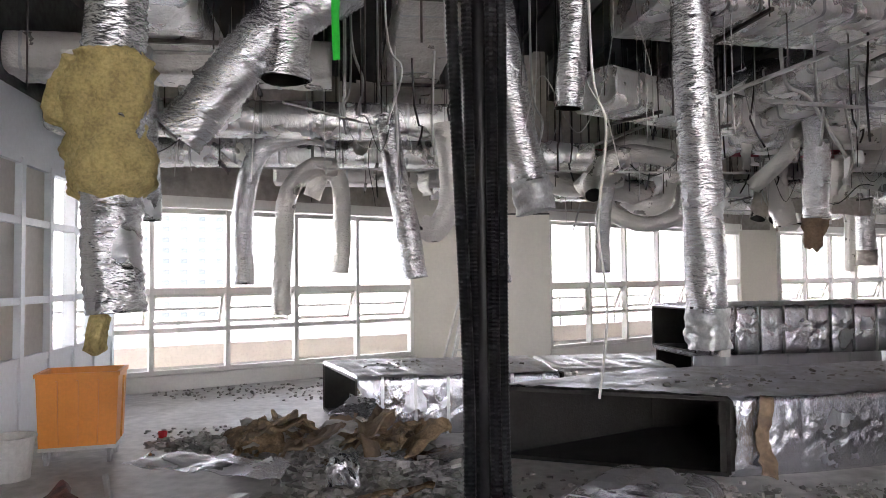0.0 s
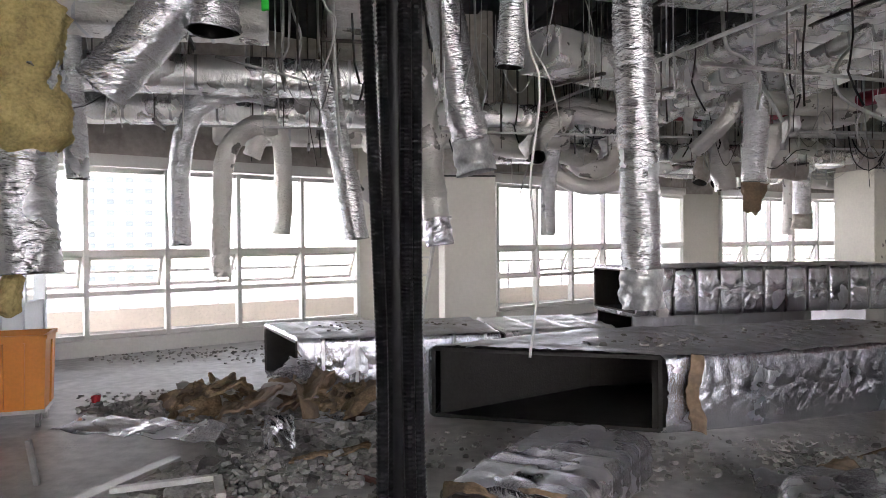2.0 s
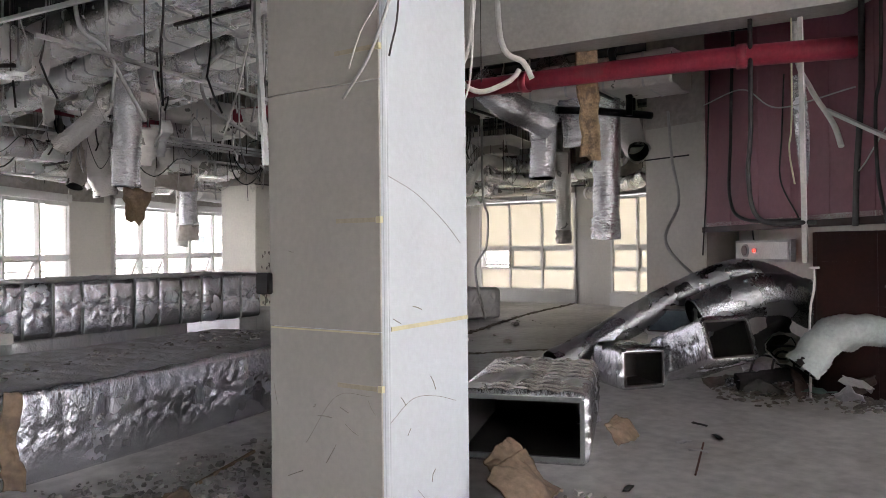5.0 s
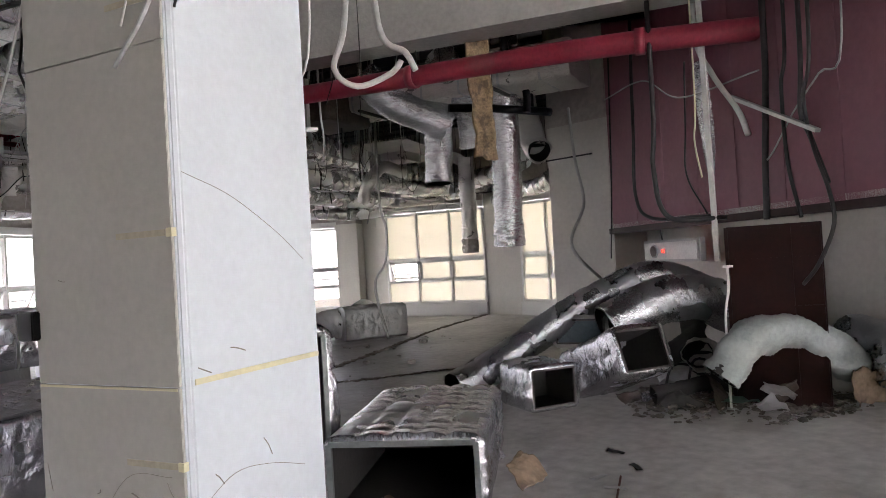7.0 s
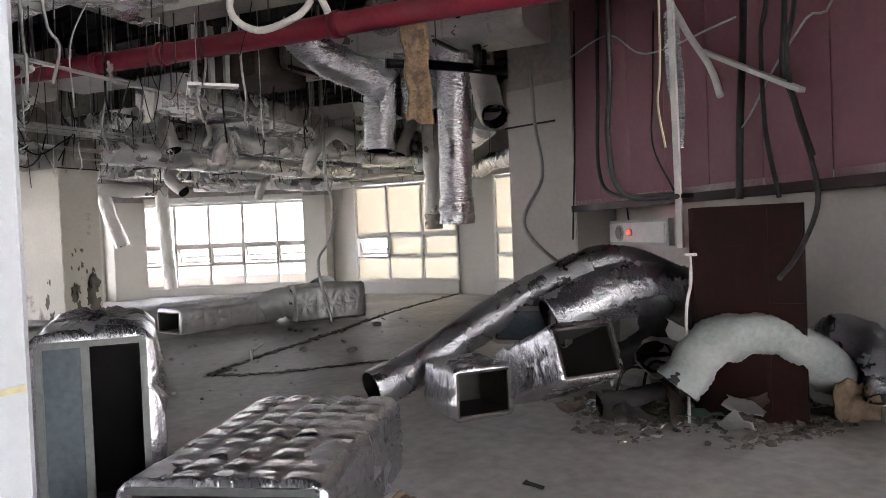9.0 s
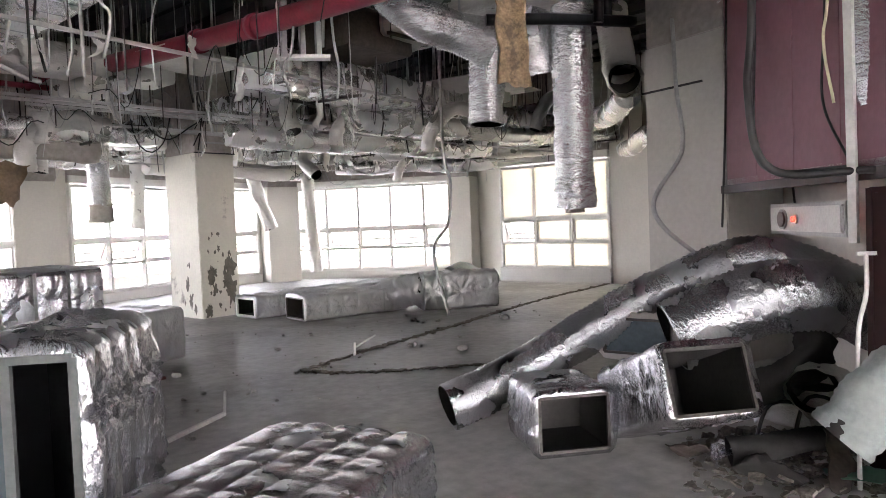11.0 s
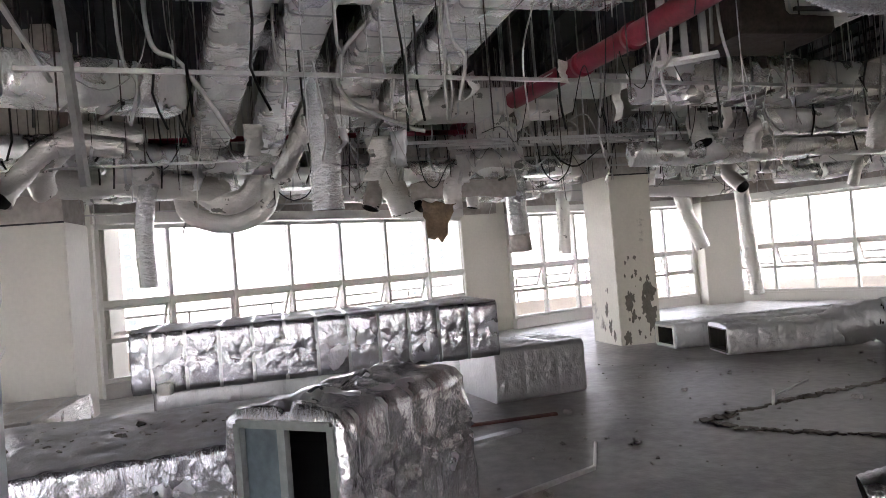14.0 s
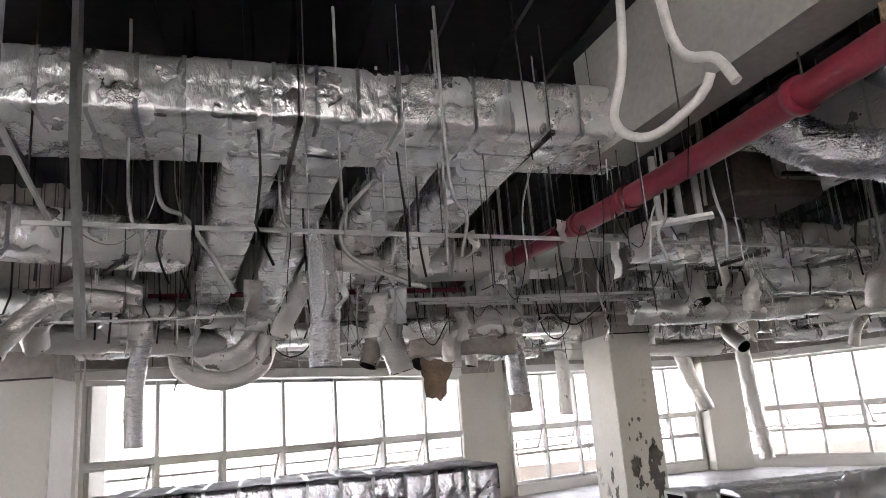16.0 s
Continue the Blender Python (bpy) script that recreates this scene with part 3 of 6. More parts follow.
def quilt(s, pitch, ph, q, side_len, pins, puff, p, seed, grid=False):
    """Swell of pinned foil wrap: pillows between tape bands, drawn in at each pin with radiating creases."""
    k = s / pitch + ph
    fr = k - math.floor(k) - 0.5
    cq = q * pins
    fq = cq - math.floor(min(cq, pins - 0.001)) - 0.5
    dx, dz = fr * pitch, fq * side_len / pins
    rad, th = math.hypot(dx, dz), math.atan2(dz, dx)
    h = math.floor(k) * 1.7 + math.floor(cq) * 2.3 + seed
    pil = (1 - abs(2 * fr) ** 5) * abs(math.sin(math.pi * min(max(q, 0.02), 0.98))) ** 0.35
    if grid:
        fold = wob((p.x, p.y, p.z), 17.0, seed)
        return puff * pil * (1 - abs(2 * fq) ** 3) * (1 + 0.3 * fold)
    pin = math.exp(-(rad / (0.2 * pitch)) ** 2)
    rays = math.sin(8 * th + h) * 0.8 + math.sin(13 * th + 2 * h) * 0.5
    fold = wob((p.x * 1.0, p.y * 1.0, p.z * 0.3), 17.0, seed)
    return puff * pil * (1 - 0.85 * pin) + pil * puff * (0.25 if grid else 0.55) * rays * math.exp(-(rad / (0.6 * pitch)) ** 2) * min(1, rad / (0.15 * pitch)) + puff * 0.34 * pil * fold


def wrapped_duct(name, a, b, z0, w, h, label, material=None, pitch=0.3, puff=0.016, open0=True, open1=False, group="", straps=True, seed=1, step=0.024, rough=0.006, z1=None, category="duct", liner=None, cross=1, flange=None, skew=0.0):
    """A sheet-metal duct in quilted foil wrap from a to b (centre lines on plan), its underside at z0."""
    material = material or FOIL
    a, b = Vector((*a, z0)), Vector((*b, z0 if z1 is None else z1))
    d = (b - a).normalized()
    L = (b - a).length
    side = d.cross(Vector((0, 0, 1))).normalized()
    up = side.cross(d)
    sec = rounded_rect(w, h, 0.03, 0.024 if step < 0.05 else 0.08)
    top = thing(name, label, category, group)
    n = max(4, int(L / step))
    rings = []
    ph = rng.random()
    for j in range(n + 1):
        s = L * j / n
        ring = []
        for x, z, q, nx, nz in sec:
            p = a + d * (s + skew * x * (1 - s / L)) + side * x + up * z
            nn = side * nx + up * nz
            size = w if nz else h
            off = quilt(s, pitch, ph, q, size, max(cross, round(size / 0.5)), puff, p, seed, cross > 2) + rough * wob(p, 4.0, seed) + rough * 0.6 * wob(p, 11.0, seed + 3)
            if nz < 0 and z0 < 0.2:
                off = 0.0
            ring.append(p + nn * off)
        rings.append(ring)
    for is_open, base, where in ((open0, a, 0), (open1, b, len(rings) + 1)):
        if is_open:
            rings.insert(where, [base + d * (0 if where else skew * x) + side * (x * (w - 0.07) / w) + up * ((z - h / 2) * (h - 0.07) / h + h / 2) for x, z, q, nx, nz in sec])
    part("foil_wrap", Mesh().loft(rings, True, not open0, not open1), material, top, smooth=True)
    tk = 0.035
    for is_open, base, sgn in ((open0, a, 1), (open1, b, -1)):
        if not is_open:
            continue
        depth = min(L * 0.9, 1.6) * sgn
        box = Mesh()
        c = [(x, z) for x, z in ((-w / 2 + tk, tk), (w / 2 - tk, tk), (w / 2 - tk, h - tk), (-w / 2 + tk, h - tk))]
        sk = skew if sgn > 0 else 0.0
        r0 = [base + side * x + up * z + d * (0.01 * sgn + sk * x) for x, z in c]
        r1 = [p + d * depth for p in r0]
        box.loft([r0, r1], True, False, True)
        part("liner", box, liner or LINER, top, "bare metal inside, its shade put into a dark colour")
        fl_ = Mesh()
        for (x0, zz0), (x1, zz1) in zip(c, c[1:] + c[:1]):
            fl_.bar(base + side * x0 + up * zz0 + d * (sk * x0), base + side * x1 + up * zz1 + d * (sk * x1), 0.03 if flange else 0.018, 0.03 if flange else 0.02, up=d)
        part("flange", fl_, flange or STEEL, top, "galvanised end flange" if flange else "dark metal end edge")
    if straps:
        for i in range(1, int(L / pitch) + 1):
            s = (i - ph) * pitch
            if s < 0.05 or s > L - 0.05:
                continue
            st = Mesh()
            r0, r1 = [], []
            for x, z, q, nx, nz in sec:
                cx, cz = x * (1 + 0.016 / w), (z - h / 2) * (1 + 0.016 / h) + h / 2
                if z0 < 0.2:
                    cz = max(cz, 0.002)
                k_ = skew * x * (1 - s / L)
                r0.append(a + d * (s - 0.015 + k_) + side * cx + up * cz)
                r1.append(a + d * (s + 0.015 + k_) + side * cx + up * cz)
            st.loft([r0, r1])
            part("tape_band", st, STRAP, top, smooth=True)
    return top


wrapped_duct("fallen_duct", (-0.61, 7.36), (1.45, 7.9), 0.0, 1.42, 0.56, "fallen foil-wrapped air duct lying on the floor with an open end", pitch=0.34, seed=2, open1=True, skew=0.27)
wrapped_duct("fallen_duct", (1.52, 8.05), (2.65, 8.35), 0.0, 1.3, 0.55, "foil-wrapped duct section butted to another, torn wool at the joint", FOIL_OLD, pitch=0.36, seed=12)
wrapped_duct("stacked_duct", (3.0, 8.98), (6.25, 9.93), 0.585, 1.14, 0.54, "long foil-wrapped air duct stacked on other ducts", pitch=0.29, seed=3, puff=0.02)
wrapped_duct("short_duct", (6.15, 10.35), (7.15, 10.78), 0.0, 1.0, 0.57, "short foil-wrapped duct section under the stacked duct", FOIL_DIM, pitch=0.4, seed=4, open0=False, open1=True)
wrapped_duct("low_duct", (3.05, 9.25), (5.35, 9.93), 0.0, 1.0, 0.575, "dusty foil-wrapped duct section below the stacked duct", FOIL_DIM, pitch=0.4, seed=5)


def wide_mouth_duct():
    """A duct that flares to a wide open mouth."""
    top = thing("flared_duct", "large foil-wrapped duct flaring to a wide dark open mouth", "duct")
    h = 0.58
    stations = [((1.04, 6.13), (2.84, 5.68)), ((1.75, 6.75), (3.15, 5.76)), ((2.45, 7.35), (3.5, 5.88)), ((3.7, 7.65), (4.3, 6.22)), ((5.35, 8.25), (5.9, 6.95))]
    dense = []
    for (l0, r0), (l1, r1) in zip(stations, stations[1:]):
        n = max(3, int(math.hypot(r1[0] - r0[0], r1[1] - r0[1]) / 0.025))
        for i in range(n):
            dense.append((lerp(l0, l1, i / n), lerp(r0, r1, i / n)))
    dense.append(stations[-1])
    rings, run = [], 0.0
    prev = None
    for l, r in dense:
        l, r = Vector((*l, 0)), Vector((*r, 0))
        if prev is not None:
            run += (r - prev).length
        prev = r
        ax = (r - l).normalized()
        w = (r - l).length
        sec = rounded_rect(w, h, counts=(50, 22))
        mid = (l + r) / 2
        ring = []
        for x, z, q, nx, nz in sec:
            p = mid + ax * x + Vector((0, 0, z))
            nn = ax * nx + Vector((0, 0, nz))
            off = quilt(run, 0.31, 0.2, q, w if nz else h, 3 if nz else 1, 0.02, p, 9) + 0.006 * wob(p, 4, 9) + 0.004 * wob(p, 11, 4)
            if z < 0.02:
                off = 0
            ring.append(p + nn * off)
        rings.append(ring)
    part("foil_wrap", Mesh().loft(rings, True, False, True), FOIL, top, smooth=True)
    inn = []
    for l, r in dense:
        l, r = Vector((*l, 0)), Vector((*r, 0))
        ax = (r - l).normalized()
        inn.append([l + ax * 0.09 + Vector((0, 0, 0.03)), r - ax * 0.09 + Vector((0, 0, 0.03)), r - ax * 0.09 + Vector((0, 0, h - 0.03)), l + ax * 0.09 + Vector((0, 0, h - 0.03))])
    part("liner", Mesh().loft(inn, True, False, True), LINER, top, "bare metal inside, its shade put into a dark colour")
    c = [Vector(p) for p in ((1.07, 6.115, 0.02), (2.81, 5.685, 0.02), (2.81, 5.685, h - 0.015), (1.07, 6.115, h - 0.015))]
    rim = Mesh()
    for p, q in zip(c, c[1:] + c[:1]):
        rim.bar(p, q, 0.03, 0.02, up=(0.24, 0.97, 0))
    part("rim", rim, LINER, top)
    return top


wide_mouth_duct()


# ---- flexible ducts, pipes, cables ----
def flex(pts, r, label, material=None, pitch=0.038, crumple=0.10, name="flexible_duct", group="hanging flexible ducts", boot=None, boot_label="", end_dark=True, seed=0, squash=1.0):
    """A crumpled foil flexible duct along the points; the last point is its open lower end."""
    material = material or FOIL_FLEX
    top = thing(name, label, "flexible duct", group)
    path = smooth_path(pts, pitch / 2)
    k = len(top.name) * 1.7 + seed + pts[0][0] * 3.1
    n = 16

    def rf(i, j, a):
        p = path[i]
        rib = 1.0 + (0.02 if material is WHITEFL else 0.03) * (1 if i % 2 else -1)
        dent = 1 + crumple * wob((p.x + math.cos(a) * 0.4, p.y + math.sin(a) * 0.4, p.z), 3.2, k) + crumple * 0.8 * wob((p.x + math.cos(a) * 0.2, p.y + math.sin(a) * 0.2, p.z), 11.0, k)
        tail = (len(path) - 1 - i) * pitch / 2
        flare = 1 + (0.10 * math.sin(3 * a + k) * max(0, 1 - tail / 0.12))
        return rib * dent * flare

    part("sleeve", Mesh().tube(path, r, n, False, rf), material, top, smooth=True)
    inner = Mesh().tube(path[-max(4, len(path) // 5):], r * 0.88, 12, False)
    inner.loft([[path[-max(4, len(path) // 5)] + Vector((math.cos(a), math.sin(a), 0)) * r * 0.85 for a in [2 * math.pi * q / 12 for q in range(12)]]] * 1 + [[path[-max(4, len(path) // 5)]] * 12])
    part("inner_lining", inner, LINER, top, "lining inside, coloured dark to hold its shade", smooth=True)
    if name == "flexible_duct" and path[0].z < DECK_Z:
        part("hanging_wire", Mesh().bar(path[0] - Vector((0, 0, 0.05)), Vector((path[0].x, path[0].y, DECK_Z)), 0.006, 0.006), STEEL, top)
    if boot is not None:
        e, d = path[-1], (path[-1] - path[-4]).normalized()
        bp = [e - d * 0.03, e + d * 0.05, e + d * 0.16, e + d * 0.24]
        part("end_boot", Mesh().tube(smooth_path(bp, 0.012), r * 1.06, 26, False, lambda i, j, a: 1 + 0.16 * wob((math.cos(a), math.sin(a), i * 0.1), 2.0, k) + 0.08 * wob((math.cos(a), math.sin(a), i * 0.05), 7.0, k) + 0.012 * i * math.sin(3 * a + k) / 2), boot, top, boot_label, smooth=True)
    return top


def cable(pts, r=0.006, material=None, name="hanging_cable", label="loose cable hanging from the ceiling void", group="loose cables", n=6, step=0.05, category="cable"):
    ob = part(name, Mesh().tube(smooth_path(pts, step), r, n), material or WIREW, smooth=True)
    return tagged(ob, label, category, group)


def corrugated(pts, r, label):
    path = smooth_path(pts, 0.006)
    ob = part("corrugated_conduit", Mesh().tube(path, r, 10, True, lambda i, j, a: 1.0 if i % 2 else 0.86), BLACKPL, smooth=False)
    return tagged(ob, label, "conduit", "black conduits")


# the black conduit bundle that hangs to the floor
for dx, dy, r, lean in ((-0.075, 0.0, 0.019, 0.03), (-0.04, 0.03, 0.02, 0.015), (0.0, 0.04, 0.02, 0.02), (0.03, 0.0, 0.02, 0.015), (0.062, 0.01, 0.019, 0.02)):
    corrugated([(1.33 + dx - lean, 2.2 + dy, DECK_Z - 0.1), (1.33 + dx - lean * 0.6, 2.2 + dy, 2.4), (1.33 + dx * 0.7, 2.2 + dy, 1.1), (1.33 + dx * 1.1 + lean * 0.3, 2.2 + dy, 0.0)], r, "black corrugated conduit hanging in a bundle")
tagged(part("cable_sheath", Mesh().tube(smooth_path([(1.31, 2.24, DECK_Z - 0.1), (1.315, 2.24, 2), (1.33, 2.23, 0.0)], 0.1), 0.03, 10), BLACKPL, smooth=True), "smooth black cable sheath in the hanging bundle", "cable", "black conduits")

# flexible ducts near the start
fo = flex([(-0.62, 3.62, 4.5), (-0.66, 3.58, 3.4), (-0.69, 3.55, 2.4), (-0.69, 3.55, 1.8), (-0.66, 3.54, 1.31)], 0.15, "thick foil flexible duct half covered in yellow foam", crumple=0.13, seed=3)


def lump(path_pts, r, seed, amp=0.3, n=54, step=0.014, taper=True):
    path = smooth_path(path_pts, step)
    m = len(path)

    def rf(i, j, a):
        p = path[i]
        v = 1 + amp * wob((p.x + math.cos(a) * 0.3, p.y + math.sin(a) * 0.3, p.z), 4, seed) + amp * 0.5 * wob((p.x + math.cos(a) * 0.3, p.y + math.sin(a) * 0.3, p.z), 13, seed) + amp * 0.45 * abs(wob((p.x + math.cos(a) * 0.3, p.y + math.sin(a) * 0.3, p.z), 34, seed + 2)) + amp * 0.2 * wob((p.x + math.cos(a) * 0.3, p.y + math.sin(a) * 0.3, p.z), 70, seed)
        t = i / (m - 1)
        if taper:
            v *= min(1, 0.25 + 6 * t, 0.25 + 6 * (1 - t))
        return v
    return Mesh().tube(path, r, n, True, rf)


part("foam_sleeve", lump([(-0.67, 3.57, 2.72), (-0.7, 3.55, 2.3), (-0.66, 3.55, 1.83)], 0.19, 5, 0.3), FOAM, fo, "torn yellow insulation foam", smooth=True)
part("foam_lump", lump([(-0.76, 3.5, 2.6), (-0.88, 3.48, 2.42), (-0.86, 3.5, 2.25)], 0.1, 8, 0.5), FOAM, fo, "torn yellow insulation foam", smooth=True)
part("foam_tail", lump([(-0.72, 3.53, 1.33), (-0.75, 3.53, 1.2), (-0.76, 3.53, 1.1)], 0.045, 11, 0.5), FOAM, fo, "torn yellow insulation foam", smooth=True)

PALE = "dusty foil flexible duct hanging open"
flex([(-1.95, 6.0, 3.5), (-1.95, 6.0, 2.9), (-1.92, 6.01, 2.4), (-1.91, 6.01, 2.0)], 0.095, PALE + " near the window", seed=1)
flex([(-0.75, 7.8, 3.02), (-1.15, 7.74, 3.07), (-1.58, 7.67, 2.87), (-1.76, 7.64, 2.3), (-1.76, 7.64, 1.42)], 0.115, "foil flexible duct arching down in front of windows", seed=2)
flex([(-0.85, 8.1, 2.75), (-1.1, 7.95, 2.72), (-1.28, 7.71, 2.4), (-1.33, 7.7, 1.8), (-1.35, 7.69, 1.09)], 0.105, "long dusty flexible duct hanging low by windows", FOIL_OLD, seed=3)
flex([(-1.15, 8.14, 2.42), (-1.02, 8.15, 2.7), (-0.83, 8.17, 2.6), (-0.8, 8.18, 2.0), (-0.82, 8.17, 1.54)], 0.1, "short dusty flexible duct bent over a pipe", FOIL_OLD, seed=4)
flex([(0.25, 4.75, 3.45), (-0.25, 4.63, 3.12), (-0.6, 4.58, 2.72), (-0.86, 4.53, 2.42)], 0.17, "wide shiny foil flexible duct slanting down", seed=5)
flex([(-0.13, 4.65, 4.2), (-0.16, 4.64, 3.3), (-0.18, 4.63, 2.78)], 0.165, "wide shiny foil flexible duct cut short", seed=6)
flex([(0.02, 6.88, 3.05), (0.08, 6.89, 2.6), (0.2, 6.9, 2.0), (0.28, 6.91, 1.47)], 0.115, "foil flexible duct with torn lower end", seed=7)
flex([(0.55, 7.15, 3.0), (0.6, 7.15, 2.3), (0.45, 7.15, 1.95), (0.3, 7.15, 2.0)], 0.11, "sagging pale flexible duct bent back", FOIL_OLD, seed=8)
flex([(0.7, 7.3, 4.2), (0.82, 7.26, 3.3), (0.94, 7.24, 2.4), (1.01, 7.22, 1.65)], 0.13, "dark foil flexible duct hanging beside the column", FOIL_OLD, seed=9, boot=FOIL, boot_label="shiny collar")
flex([(1.05, 6.1, 4.3), (1.2, 6.08, 3.3), (1.3, 6.06, 2.7), (1.4, 6.05, 2.24)], 0.15, "shiny foil flexible duct hanging before a column", seed=10, boot=FILM, boot_label="grey plastic film collar")
flex([(2.5, 5.3, 4.4), (2.53, 5.25, 3.2), (2.56, 5.21, 2.2), (2.58, 5.2, 1.22)], 0.135, "long straight shiny foil flexible duct with grey film end boot", seed=11, boot=FILM, boot_label="grey plastic film boot")
flex([(2.9, 10.7, 3.05), (2.5, 10.65, 2.9), (2.35, 10.6, 2.3), (2.34, 10.62, 1.52)], 0.11, "foil flexible duct hanging before the window strip", seed=12)
flex([(1.75, 5.6, 4.3), (1.75, 5.62, 3.4), (1.7, 5.65, 2.75)], 0.11, "foil flexible duct cut short under the deck", seed=13)
# flexible ducts of the middle and the far side
flex([(3.8, 9.2, 3.75), (4.3, 9.3, 3.95), (4.72, 9.36, 3.7), (4.82, 9.4, 3.0), (4.8, 9.45, 2.16)], 0.15, "shiny foil flexible duct bending down from a branch", seed=14)
flex([(5.1, 12.0, 3.3), (5.12, 12.02, 3.0), (5.2, 12.05, 2.6), (5.28, 12.07, 2.24)], 0.17, "grey wrapped flexible duct stump", FOIL_OLD, seed=15, crumple=0.2)
flex([(5.0, 12.1, 3.1), (4.95, 12.1, 2.7), (4.85, 12.0, 2.35)], 0.13, "brown dusty flexible duct stump", HEADER, seed=16, crumple=0.2)
flex([(6.9, 13.1, 3.5), (6.9, 13.1, 2.9), (6.9, 13.13, 2.3), (6.92, 13.16, 1.85)], 0.15, "foil flexible duct ending in a torn grey boot", seed=17, boot=HEADER, boot_label="torn grey boot")
flex([(7.97, 16.4, 3.2), (7.98, 16.4, 2.5), (7.97, 16.41, 2.0), (7.96, 16.42, 1.52)], 0.13, "thin pale flexible duct by the far windows", FOIL_OLD, seed=18)
flex([(10.35, 17.5, 3.3), (10.5, 17.51, 2.9), (10.7, 17.55, 2.1), (10.98, 17.59, 1.42)], 0.15, "pale flexible duct slanting down by far windows", FOIL_OLD, seed=19)
flex([(11.55, 17.0, 4.0), (11.62, 17.04, 3.3), (11.72, 17.1, 1.8), (11.84, 17.16, 0.4)], 0.14, "long grey flexible duct hanging nearly to the floor", FOIL_OLD, seed=20)
flex([(3.66, 11.45, 2.8), (3.55, 11.46, 2.42), (3.08, 11.44, 2.26), (2.58, 11.41, 2.42), (2.45, 11.5, 2.75)], 0.12, "sagging white flexible duct looped under the void", FOIL_OLD, seed=21)
flex([(3.45, 11.6, 2.9), (3.3, 11.5, 2.6), (3.0, 11.45, 2.55), (2.75, 11.45, 2.7)], 0.15, "coiled foil flexible duct stub", FOIL_OLD, seed=22)
flex([(10.0, 6.62, 3.75), (10.02, 6.64, 3.0), (10.04, 6.67, 2.3), (10.06, 6.7, 1.76)], 0.175, "foil flexible duct hanging beside the core column", seed=23, boot=FOIL_FLEX, boot_label="torn foil end")
flex([(13.2, 10.1, 3.3), (13.3, 10.18, 2.4), (13.36, 10.25, 1.75)], 0.15, "narrow dusty flexible duct with dark torn end", FOIL_OLD, seed=24, boot=HEADER)
flex([(10.85, 6.95, 3.5), (10.8, 6.85, 3.1), (10.68, 6.68, 2.8), (10.6, 6.55, 2.7)], 0.16, "foil flexible duct stump with dark round mouth", FOIL_OLD, seed=125)
flex([(9.63, 7.4, 3.6), (9.63, 7.39, 3.1), (9.59, 7.39, 2.35)], 0.17, "foil flexible duct stump under the deck", seed=25)
flex([(9.2, 6.9, 3.75), (9.5, 6.95, 3.6), (9.8, 7.0, 3.3), (9.95, 7.05, 2.8)], 0.2, "wide foil flexible duct elbow under the deck", seed=126)
flex([(8.6, 7.6, 3.6), (9.0, 7.5, 3.3), (9.35, 7.4, 3.2), (9.6, 7.2, 3.0)], 0.2, "wide foil flexible duct slanting under the deck", seed=26)
flex([(10.1, 4.15, 3.2), (10.05, 4.12, 2.6), (10.1, 4.07, 2.06)], 0.11, "foil flexible duct hanging before pink boards", seed=27)

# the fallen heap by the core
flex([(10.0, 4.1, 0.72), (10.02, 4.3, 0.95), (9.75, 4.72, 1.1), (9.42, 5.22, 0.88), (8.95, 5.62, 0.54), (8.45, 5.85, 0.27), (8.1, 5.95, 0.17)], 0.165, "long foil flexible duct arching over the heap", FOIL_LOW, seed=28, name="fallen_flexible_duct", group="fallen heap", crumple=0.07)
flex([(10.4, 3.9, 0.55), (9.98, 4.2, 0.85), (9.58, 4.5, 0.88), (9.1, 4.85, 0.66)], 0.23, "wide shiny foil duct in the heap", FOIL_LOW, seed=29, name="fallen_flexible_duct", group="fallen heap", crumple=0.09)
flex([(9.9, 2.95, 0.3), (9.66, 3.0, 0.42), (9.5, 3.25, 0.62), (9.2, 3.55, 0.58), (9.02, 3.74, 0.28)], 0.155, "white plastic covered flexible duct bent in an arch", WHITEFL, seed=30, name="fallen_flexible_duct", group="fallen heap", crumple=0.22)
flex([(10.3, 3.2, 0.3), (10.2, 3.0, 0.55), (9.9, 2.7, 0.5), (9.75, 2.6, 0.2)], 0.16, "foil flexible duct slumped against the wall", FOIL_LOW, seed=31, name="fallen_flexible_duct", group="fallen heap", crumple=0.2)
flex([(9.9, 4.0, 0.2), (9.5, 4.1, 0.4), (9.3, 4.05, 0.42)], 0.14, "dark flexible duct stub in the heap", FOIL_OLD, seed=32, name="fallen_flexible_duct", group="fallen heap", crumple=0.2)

# elbow boxes and short ducts of the heap
wrapped_duct("duct_stub", (8.4, 5.0), (8.6, 5.48), 0.0, 0.5, 0.4, "foil-wrapped duct stub with dark open end", FOIL_NEW, pitch=0.16, seed=41, puff=0.022, rough=0.012, liner=LINER, straps=False)
wrapped_duct("duct_stub", (8.68, 4.2), (8.98, 4.95), 0.34, 0.54, 0.42, "tilted open duct stub in the heap", FOIL_NEW, pitch=0.22, seed=42, puff=0.02, rough=0.012, z1=0.04, liner=LINER, straps=False)
wrapped_duct("duct_stub", (9.15, 5.18), (9.48, 5.3), 0.46, 0.54, 0.3, "bare dark duct stub lying on top of the heap", FOIL_OLD, pitch=0.3, seed=43, z1=0.42, liner=BLUEG, open1=True, straps=False)
